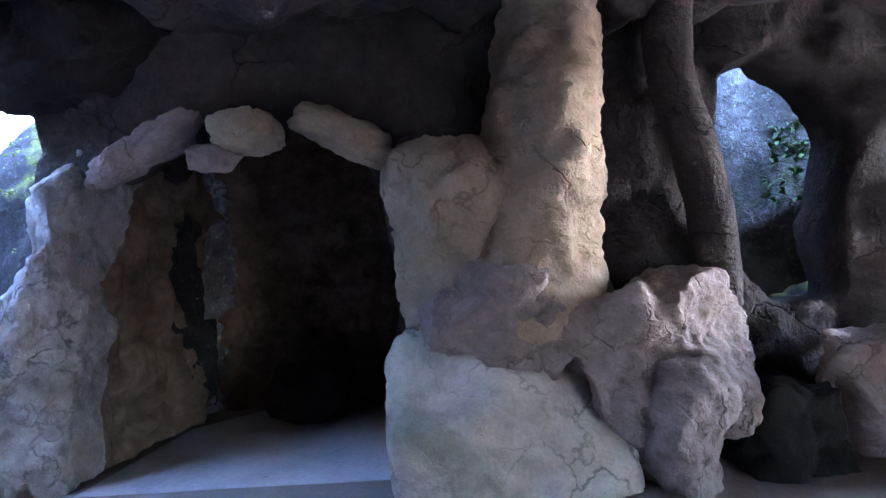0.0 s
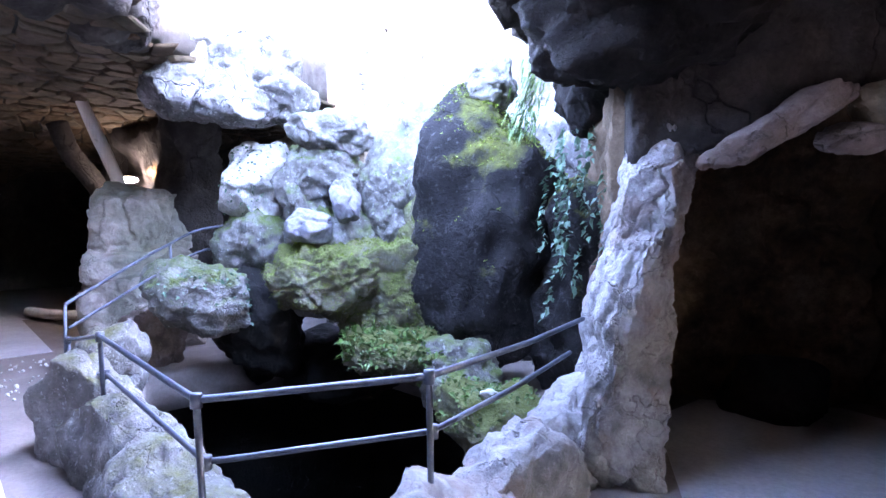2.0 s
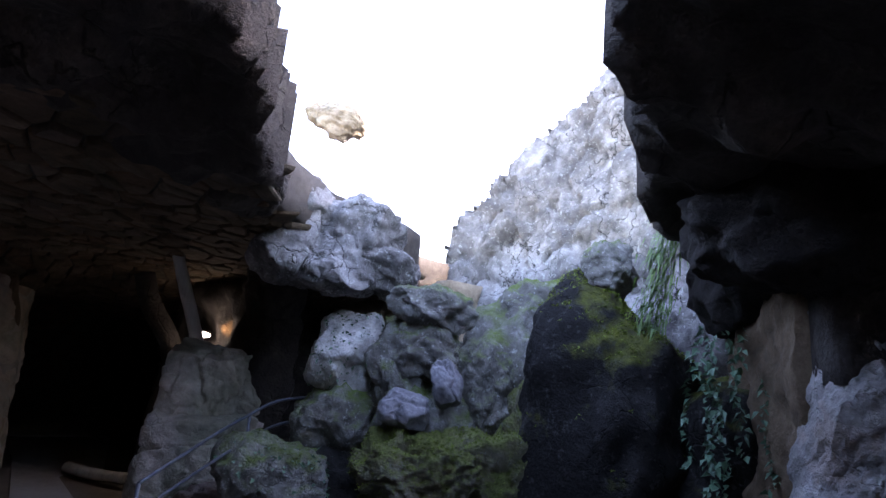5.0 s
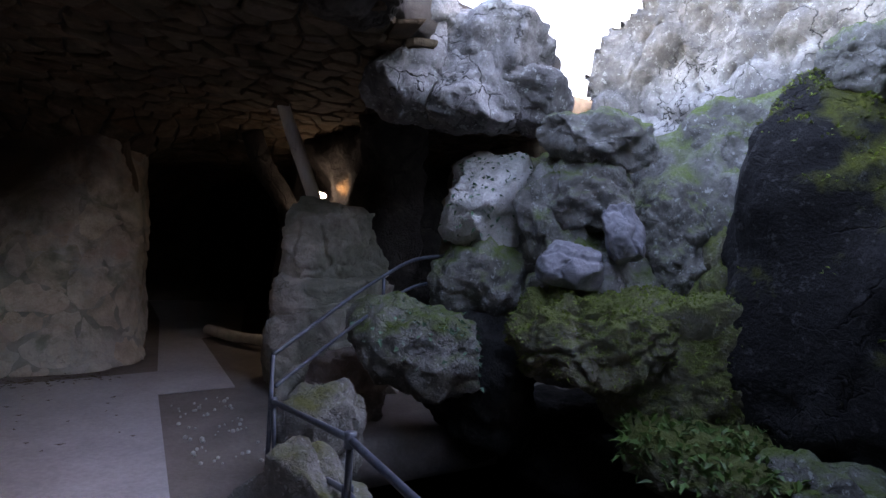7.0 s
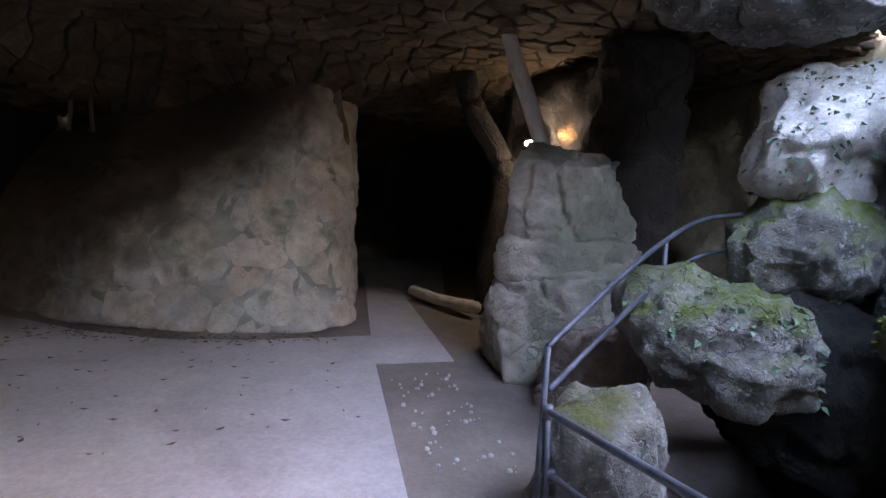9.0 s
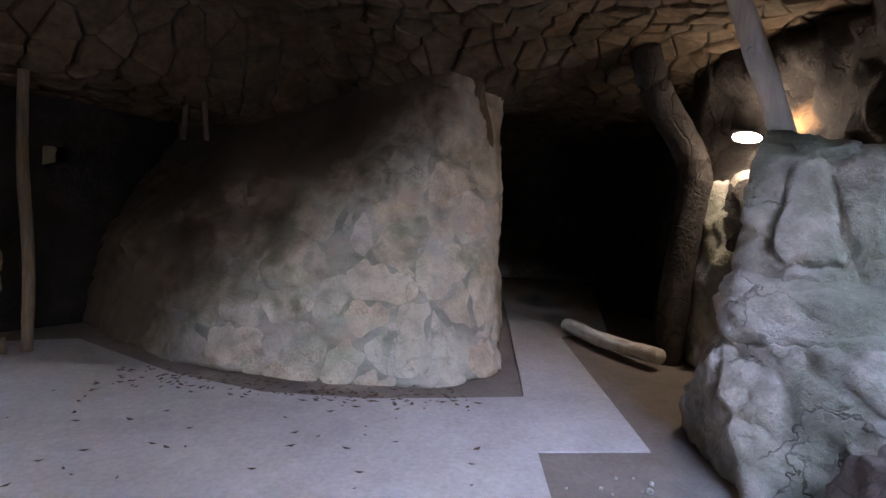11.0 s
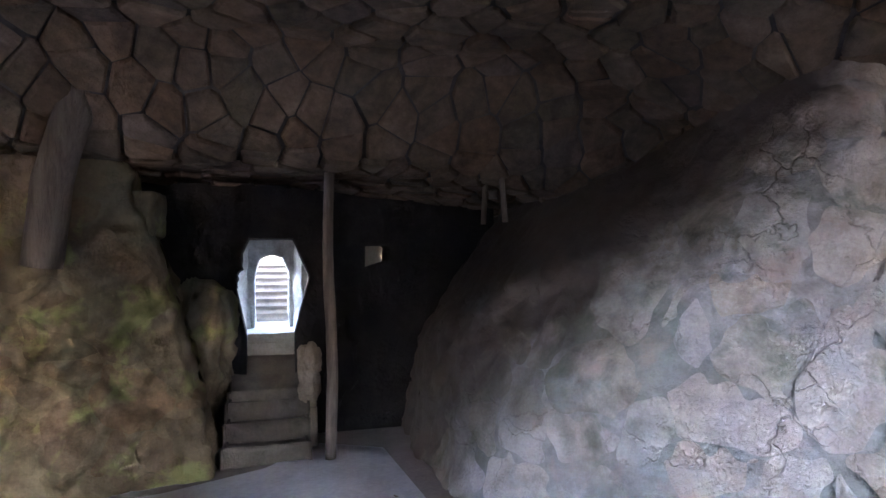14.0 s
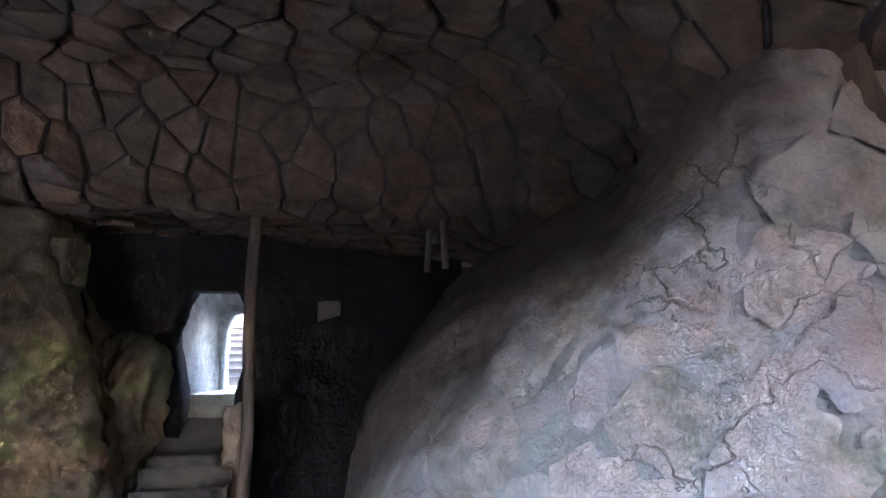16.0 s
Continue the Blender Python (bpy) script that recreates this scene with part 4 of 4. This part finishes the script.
boulder("head", (-0.25, 0.1, 1.36), (0.57, 0.54, 0.6), (0, 0, 55), M_COL, amp=0.06, box=5.0, crack=0.045, cell=0.38, sub=6, cutn=9, seed=51, parent=column)
log = thing("log_post", (-11.55, 2.2, 1.75), "peeled pale log propping the roof above the column", "post")
part("trunk", tube([(0, 0.03, 0), (-0.04, -0.15, 0.5), (-0.1, -0.32, 0.95), (-0.12, -0.45, 1.3)], 0.085, 14, 0.1, 0.8, seed=2), M_PALELOG, log)
part("knot", tube([(-0.05, -0.22, 0.7), (-0.02, -0.32, 0.74)], 0.03, 8, 0.1, 0.8), M_PALELOG, log)
lamp = thing("floodlight", (-12.9, 2.62, 2.13), "small lit floodlight on the wall behind the column", "lamp")
bm = bmesh.new()
bmesh.ops.create_cube(bm, size=1, matrix=pose(0, 0, 0, 0, 25, 0) @ Matrix.Diagonal((0.1, 0.2, 0.09, 1)))
bmesh.ops.bevel(bm, geom=bm.edges[:], offset=0.015, segments=2, affect="EDGES")
part("housing", bm, M_DARKMETAL, lamp)
bm = bmesh.new()
bmesh.ops.create_uvsphere(bm, u_segments=16, v_segments=8, radius=1, matrix=Matrix.Translation((0.07, 0, -0.02)) @ Matrix.Diagonal((0.05, 0.13, 0.045, 1)))
part("lens", bm, M_LAMP, lamp, "glowing warm white glass")
part("bracket", tube([(-0.03, 0, 0), (-0.1, 0.08, 0.03), (-0.15, 0.2, 0.05)], 0.014, 8), M_DARKMETAL, lamp)
glow_data = bpy.data.lights.new("lamp_light", "SPOT")
glow_data.energy, glow_data.color, glow_data.spot_size, glow_data.spot_blend, glow_data.shadow_soft_size = 0.9, (1.0, 0.55, 0.2), radians(75), 0.6, 0.06
new("lamp_light", glow_data).matrix_world = look((-12.7, 2.8, 2.2), (-11.2, 4.6, 2.6))
boulder("boulder", (-13.15, 2.8, 0.85), (0.45, 0.35, 1.0), (0, 0, 10), M_COL, "pale rock behind the column", seed=52)

for name, pts, r, mat, label in (
    # dark rock tint on this log: the tunnel mouth's shade, put into colour
    ("branch_post", [(-13.3, 2.3, 0.0), (-13.3, 2.34, 0.89), (-13.28, 2.42, 1.78), (-13.2, 1.96, 2.5), (-13.2, 1.8, 2.9)], 0.15, M_ROCK, "forked log prop at the tunnel's mouth, darkened for the shade there"),
    ("branch_post", [(-13.62, 0.5, 1.6), (-13.6, 0.45, 2.1), (-13.56, 0.34, 2.5), (-13.56, 0.4, 3.0)], 0.085, M_LOG, "brown log prop on the wall's corner"),
    ("log_prop", [(-11.0, -4.2, 1.55), (-11.03, -4.1, 2.1), (-11.1, -3.92, 2.7), (-11.12, -3.88, 3.0)], 0.12, M_LOG, "brown log prop standing on the ochre wall"),
    ("log_pole", [(-12.74, -3.35, 0.0), (-12.75, -3.34, 0.8), (-12.73, -3.36, 1.6), (-12.74, -3.35, 2.45)], 0.045, M_LOG, "slender brown log pole beside the steps"),
    ("log_pole", [(-7.36, -0.5, 0.0), (-7.52, -0.71, 0.8), (-7.68, -0.92, 1.6), (-7.96, -1.3, 3.0)], 0.13, M_GREYLOG, "weathered grey log post beside the walkway"),
):
    tagged(finish(name, tube(pts, r, 16, 0.12, 0.92, seed=r * 40), mat), label, "post")

# half-log lying in the tunnel mouth
bm = tube([(-14.4, 1.62, 0.1), (-13.7, 1.75, 0.13), (-12.95, 2.08, 0.17)], 0.1, 12, 0.12, 0.9, seed=4)
for v in bm.verts:
    v.co.z = 0.02 + max(0.0, v.co.z - 0.02) * 0.8
tagged(finish("fallen_log", bm, M_PALELOG), "split pale log lying on the tunnel floor", "log")

# ---- rails ----
def bar(points, radius):
    """A bent steel bar: straight runs with short bends."""
    pts = [Vector(p) for p in points]
    line = [pts[0]]
    for a, b, c in zip(pts, pts[1:], pts[2:]):
        u, w = (a - b).normalized(), (c - b).normalized()
        line += [a.lerp(b, 0.5), b + u * 0.07, b + (u + w) * 0.012, b + w * 0.07]
    line += [pts[-2].lerp(pts[-1], 0.6), pts[-1]]
    return tube(line, radius, 10, steps=len(line) * 7)


rail = thing("handrail", (0, 0, 0), "two-bar blue-grey steel handrail round the pit", "railing")
UP = [(-8.62, 0.985, 0.58), (-7.22, 0.87, 0.823), (-5.69, 0.83, 0.8), (-5.15, 1.55, 0.865), (-5.22, 2.3, 0.885), (-5.35, 3.0, 0.91)]
LOW = [(-8.62, 1.02, 0.3), (-7.36, 0.93, 0.565), (-5.73, 0.88, 0.53), (-5.18, 1.6, 0.62), (-5.22, 2.2, 0.68), (-5.34, 2.85, 0.73)]
part("top_bar", bar(UP, 0.015), M_RAIL, rail)
part("lower_bar", bar(LOW, 0.013), M_RAIL, rail)
for (x, y, z), (x1, y1, z1) in ((UP[0], LOW[0]), (UP[1], LOW[1]), (UP[2], LOW[2]), (UP[3], LOW[3])):
    post = part("post", tube([(x, y, z), (x1, y1, 0.02)], 0.014, 10, smooth=False), M_RAIL, rail)
    for at in ((x, y, z), (x1, y1, z1)):
        part("clamp", tube([(at[0], at[1], at[2] - 0.03), (at[0], at[1], at[2] + 0.025)], 0.024, 10, smooth=False), M_RAIL, post)
stair_rail = thing("handrail", (0, 0, 0), "blue-grey steel handrail climbing beside the mossy boulder", "railing")
part("top_bar", tube([(-8.636, 0.972, 0.85), (-8.889, 1.306, 0.988), (-9.13, 1.651, 1.137), (-9.349, 1.996, 1.275), (-9.441, 2.295, 1.402), (-9.406, 2.582, 1.453)], 0.014, 10), M_RAIL, stair_rail)
part("lower_bar", tube([(-8.636, 0.995, 0.666), (-8.889, 1.329, 0.792), (-9.13, 1.674, 0.93), (-9.349, 2.019, 1.057), (-9.452, 2.318, 1.183), (-9.418, 2.605, 1.241)], 0.013, 10), M_RAIL, stair_rail)
part("post", tube([(-9.349, 1.996, 1.275), (-9.36, 2.02, 0.7)], 0.014, 10, smooth=False), M_RAIL, stair_rail)
part("post", tube([(-8.636, 0.972, 0.85), (-8.636, 0.972, 0.02)], 0.014, 10, smooth=False), M_RAIL, stair_rail)

# rubble kerb under the rail
for n, (x, y, z, a, b, c, turn, mat, label) in enumerate((
    (-8.7, 1.28, 0.2, 0.28, 0.24, 0.5, 40, M_KERB, "pale lichened rock under the rail's corner"),
    (-7.72, 0.9, 0.2, 0.34, 0.24, 0.46, 20, M_KERB, "pale mossy rock kerb under the rail"),
    (-7.08, 0.93, 0.1, 0.44, 0.24, 0.42, 0, M_KERB, "pale flat rock kerb under the rail"),
    (-6.42, 0.94, 0.05, 0.44, 0.24, 0.36, -5, M_KERB, "lichened rock kerb under the rail"),
    (-5.9, 0.94, 0.0, 0.42, 0.22, 0.32, -8, M_KERB, "low rock kerb at the pit's rim"),
    (-5.42, 1.0, 0.0, 0.4, 0.22, 0.34, 50, M_KERB, "low rock kerb at the pit's rim"),
    (-5.17, 1.55, 0.08, 0.45, 0.22, 0.36, 80, M_JAMB, "pale flat-topped kerb rock"),
    (-5.27, 2.25, 0.1, 0.5, 0.24, 0.38, 95, M_JAMB, "pale flat-topped kerb rock"),
    (-5.42, 2.9, 0.12, 0.36, 0.26, 0.42, 95, M_JAMB, "pale kerb rock against the arch jamb"),
)):
    boulder("kerb_rock", (x, y, z), (a, b, c), (0, 0, turn), mat, label, "rock", seed=60 + n, box=3.2, amp=0.1, group="rocks round the pit")
boulder("boulder", (-10.02, 2.05, 0.22), (0.4, 0.3, 0.42), (0, 10, 35), M_PINK, "sloping pale rock between column and rail", seed=70, sub=5)

# ---- steps, doorway and the sunlit court behind it ----
AX, RT = Vector((-0.62, -0.785, 0)), Vector((-0.785, 0.62, 0))
S0 = Vector((-12.45, -3.7, 0))


def stair_pt(along, across, z):
    p = S0 + AX * along + RT * across
    return (p.x, p.y, z)


steps = thing("steps", tuple(S0), "worn brown stone steps climbing to the doorway", "steps")
for n, (along, nxt, low, high, mat) in enumerate(((-0.06, 0.3, 0.13, 0.13, M_STEP), (0.14, 0.5, 0.27, 0.27, M_STEP), (0.32, 0.7, 0.4, 0.4, M_STEP), (0.46, 1.12, 0.46, 0.76, M_STEP), (1.02, 1.4, 0.8, 0.8, M_PALEST), (1.24, 4.2, 0.88, 0.88, M_PALEST))):
    bm = bmesh.new()
    bmesh.ops.create_cube(bm, size=1)
    for v in bm.verts:
        p = AX * (along if v.co.y < 0 else nxt) + RT * (v.co.x * 0.64 - 0.04)
        v.co = Vector((p.x, p.y, (low if v.co.y < 0 else high) if v.co.z > 0 else 0.002))
    bmesh.ops.bevel(bm, geom=bm.edges[:], offset=0.022, segments=2, affect="EDGES")
    bmesh.ops.subdivide_edges(bm, edges=bm.edges[:], cuts=3, use_grid_fill=True)
    for v in bm.verts:
        v.co += noise.noise_vector(v.co * 5 + Vector((n, 0, 0))) * 0.014
    part("ramp" if low < high else "step", bm, mat, steps)
boulder("passage_rock", stair_pt(0.62, -0.62, 0.75), (0.24, 0.3, 0.75), (0, 6, 30), M_OCHRE, "dark brown rock flanking the steps", "rock", seed=84, box=3.2, amp=0.12, crack=0.04)
# near-black tint stands for the dimness round the steps
boulder("passage_rock", stair_pt(0.95, -0.6, 1.6), (0.24, 0.26, 0.6), (0, -8, 20), M_SHADED_ROCK, "rock overhanging the steps, its shade put into the colour", "rock", seed=85, box=3.2, amp=0.12, crack=0.04)
boulder("passage_rock", stair_pt(0.82, 0.55, 0.7), (0.14, 0.26, 0.7), (0, -4, 30), M_SHADED_ROCK, "rock cheek beside the ramp, its shade put into the colour", "rock", seed=86, box=3.2, amp=0.1, crack=0.03)

# doorway wall across the passage, near-black: its shade is in the colour
HEX = [(0.0 - 0.36, 1.5), (-0.22, 1.83), (0.18, 1.83), (0.34, 1.47), (0.2, 0.95), (0.2, 0.3), (-0.22, 0.3), (-0.24, 0.95)]
a, b = stair_pt(1.05, -1.5, 0), stair_pt(1.05, 2.2, 0)
BACKHOLE = [(0.86, 1.55), (0.86, 1.77), (1.08, 1.77), (1.08, 1.62)]
wall("doorway_wall", [a[:2], b[:2]], -0.1, 2.9, M_SHADED_ROCK, "dark rock wall with a six-sided doorway", holes=[[(s + 1.5, z) for s, z in HEX], [(s + 1.5, z) for s, z in BACKHOLE]], amp=0.03, thick=0.3, seed=20.0, side=-1, res=0.05, wobble=0.02)
# chamber walls behind it, open to the sky
wall("court_wall", [stair_pt(1.3, -0.75, 0)[:2], stair_pt(2.5, -0.5, 0)[:2]], 0.2, 2.4, M_PALEB, "pale side wall of the open court", amp=0.05, thick=0.3, seed=21.0, side=-1, res=0.08)
wall("court_wall", [stair_pt(1.3, 0.6, 0)[:2], stair_pt(2.5, 0.5, 0)[:2]], 0.2, 2.4, M_PALEB, "pale side wall of the open court", amp=0.05, thick=0.3, seed=22.0, side=1, res=0.08)
a, b = stair_pt(2.5, -1.2, 0), stair_pt(2.5, 1.2, 0)
ARCH2 = [(-0.2, 0.3), (-0.21, 1.5), (-0.15, 1.68), (-0.03, 1.74), (0.1, 1.7), (0.17, 1.55), (0.18, 0.3)]
wall("court_arch", [a[:2], b[:2]], 0.2, 2.4, M_PALEB, "pale wall with a small round arch", holes=[[(s + 1.2, z) for s, z in ARCH2]], amp=0.03, thick=0.3, seed=23.0, side=-1, res=0.045, wobble=0.01)
far = thing("far_steps", stair_pt(3.0, 0, 0), "sunlit flight of narrow stone steps beyond the arch", "steps")
for n in range(12):
    bm = bmesh.new()
    bmesh.ops.create_cube(bm, size=1)
    for v in bm.verts:
        p = AX * (0.2 + n * 0.14 + (0.18 if v.co.y > 0 else 0)) + RT * (v.co.x * 1.4)
        v.co = Vector((p.x, p.y, 0.98 + n * 0.095 - (0 if v.co.z > 0 else 0.095)))
    bmesh.ops.bevel(bm, geom=bm.edges[:], offset=0.012, segments=1, affect="EDGES")
    part("step", bm, M_STEP, far)
boulder("stair_stone", stair_pt(0.36, 0.31, 0.6), (0.1, 0.1, 0.3), (0, 4, 30), M_TAN, "upright tan stone beside the steps", "stone", seed=80, box=3.0, amp=0.06)
bm = tube([stair_pt(0.3, 0.33, 0.0), stair_pt(0.33, 0.33, 0.34)], 0.04, 10, 0.1)
tagged(finish("stair_stake", bm, M_WOOD), "short wooden stake under the upright stone", "stake")
boulder("hanging_block", (-11.75, -4.36, 1.97), (0.12, 0.13, 0.2), (0, 0, 30), M_OCHRE, "rough brown block built into the wall", "stone", seed=81, box=8.0, amp=0.04, cutn=2)

boulder("pale_block", stair_pt(1.45, 0.97, 1.66), (0.4, 0.08, 0.3), (0, 0, 142), M_PALEST, "tan stone block seen through the small opening", "stone", seed=83, box=4.0, sub=3)

# timber trestle hung under the vault
trestle = thing("wooden_trestle", (-13.75, -2.38, 1.9), "dark old timber trestle on top of the bulging wall", "trestle")
for dx, dy in ((0.0, -0.09), (0.06, 0.09)):
    part("leg", tube([(dx, dy * 1.4, 0), (dx, dy, 0.5)], 0.025, 8, 0.08, smooth=False), M_WOOD, trestle)
part("seat", tube([(0.03, -0.16, 0.42), (0.03, 0.16, 0.44)], 0.05, 8, 0.1, smooth=False), M_WOOD, trestle)
boulder("block", (0.04, 0.0, 0.25), (0.06, 0.06, 0.06), (0, 0, 0), M_STEP, parent=trestle, seed=82, sub=3, label="pale stone block")
bm = tube([(-12.74, -3.35, 2.38), (-12.74, -3.35, 2.5)], 0.13, 12, 0.1)
tagged(finish("pole_cap", bm, M_WOOD), "dark timber cap wedged on the pole", "timber")

# ---- plants ----
def on_rock(ob, count, seed, keep):
    """Random points on a rock's surface that pass keep(point, normal)."""
    rng = random.Random(seed)
    polys = ob.data.polygons
    m = ob.matrix_world if ob.parent is None else ob.parent.matrix_world @ ob.matrix_local
    spots, tries = [], 0
    while len(spots) < count and tries < count * 40:
        tries += 1
        f = polys[rng.randrange(len(polys))]
        p, n = m @ f.center, (m.to_3x3() @ f.normal).normalized()
        if keep(p, n):
            spots.append((p, n))
    return spots


rocks = {ob["label"]: ob for ob in scene.objects if "label" in ob and ob.type == "MESH"}
bpy.context.view_layer.update()
leaves("fern", on_rock(rocks["mossy ledge overgrown with ferns above the pit"], 900, 1, lambda p, n: n.z > 0.2), M_LEAF, "low green ferns and leaves on the ledge above the pit", "fern", 0.07, 0.018, 0.3)
leaves("moss_tuft", on_rock(rocks["rounded bank of rock thick with green moss"], 3000, 2, lambda p, n: n.z > -0.1), M_MOSSLEAF, "short moss and grass on the rounded bank", "moss", 0.028, 0.006, 0.2)
leaves("moss_tuft", on_rock(rocks["tall dark wet boulder capped with bright moss"], 2500, 4, lambda p, n: n.z > 0.45 and noise.noise(p * 3) > -0.2), M_MOSSLEAF, "bright yellow-green moss capping the tall boulder", "moss", 0.028, 0.006, 0.2)
leaves("clover", on_rock(rocks["low moss-covered boulder beside the rail"], 130, 12, lambda p, n: n.x > 0.35 and n.z > 0.0), M_BLUELEAF, "small blue-green leaves in the cleft beside the boulder", "leaf", 0.04, 0.02)
leaves("moss_tuft", on_rock(rocks["mossy rock sloping down to the ferns"], 2500, 13, lambda p, n: n.z > 0.0), M_MOSSLEAF, "short moss and grass on the sloping rock", "moss", 0.028, 0.006, 0.2)
leaves("fern", on_rock(rocks["low mossy ground at the pit's rim"], 350, 14, lambda p, n: n.z > 0.4), M_LEAF, "low leaves on the mossy rim of the pit", "fern", 0.05, 0.016, 0.3)
leaves("ivy", on_rock(rocks["pale lichen-spotted round boulder"], 160, 3, lambda p, n: n.x > 0.1 and n.y < 0.0 and n.z < 0.75), M_BLUELEAF, "small leaves clinging to the pale boulder", "ivy", 0.035, 0.016)
rng = random.Random(9)
vines = []
for n in range(14):
    x, y, z = -5.9 + rng.uniform(-0.3, 0.25), 3.75 + rng.uniform(-0.25, 0.3), 2.0 + rng.uniform(-0.3, 0.4)
    for k in range(rng.randrange(20, 50)):
        vines.append(((x, y, z), (rng.uniform(-1, 1), -1, -0.5)))
        x, y, z = x + rng.uniform(-0.02, 0.02), y + rng.uniform(-0.02, 0.015), z - rng.uniform(0.01, 0.035)
leaves("vine", vines, M_BLUELEAF, "hanging green creeper between boulder and arch jamb", "creeper", 0.05, 0.022)
grass = []
for n in range(900):
    z = rng.uniform(2.2, 3.6)
    grass.append(((-6.4 + 0.16 * (z - 3) + rng.gauss(0, 0.06), 3.98 + 0.1 * (z - 3) + rng.gauss(0, 0.06), z), (-0.6, -1, -0.8)))
leaves("grass_tuft", grass, M_LEAF, "bright green grass hanging at the edge of the opening", "grass", 0.08, 0.008, 0.9)
leaves("window_fern", on_rock(rocks["sunlit grey cliff seen through the window"], 700, 7, lambda p, n: n.y < -0.2 and 1.6 < p.z < 2.4 and -1.6 < p.x < -0.7), M_LEAF, "green fern on the cliff outside the window", "fern", 0.1, 0.02)
spots = []
for n in range(90):
    spots.append(((rng.uniform(-12.3, -9.6), rng.uniform(-2.6, 0.4), 0.015), (0, 0, 0.02)))
for n in range(190):
    y = rng.uniform(-2.4, 0.3)
    spots.append(((-12.0 - 0.2 * max(0.0, -0.9 - y) + rng.gauss(0, 0.12), y, 0.015), (0, 0, 0.02)))
bm = bmesh.new()
for p, _ in spots:
    a, r = rng.uniform(0, 6.28), rng.uniform(0.012, 0.036)
    q = [Vector((p[0] + math.cos(a + t) * r * s, p[1] + math.sin(a + t) * r * s, p[2] + h)) for t, s, h in ((0, 1.2, 0.004), (1.6, 0.45, 0.0), (3.14, 1.0, 0.006), (4.7, 0.5, 0.0))]
    bm.faces.new([bm.verts.new(c) for c in q])
tagged(finish("fallen_leaf", bm, M_DRY, smooth=False), "scattered dry brown leaves on the floor", "leaf", kind="stuff")
bm = bmesh.new()
for n in range(60):
    bmesh.ops.create_icosphere(bm, subdivisions=1, radius=rng.uniform(0.006, 0.02), matrix=Matrix.Translation((rng.uniform(-10.9, -9.2), rng.uniform(0.7, 1.2), 0.008)))
tagged(finish("stone_chips", bm, M_CHIP), "small pale stone chips on the floor by the column", "stone", kind="stuff")

ground = slab("ground", [(-150, -150), (150, -150), (150, 150), (-150, 150)], -3.8, -3.6, M_FLOOR)
tagged(ground, "bare earth under and around the grotto", "ground", kind="structure")
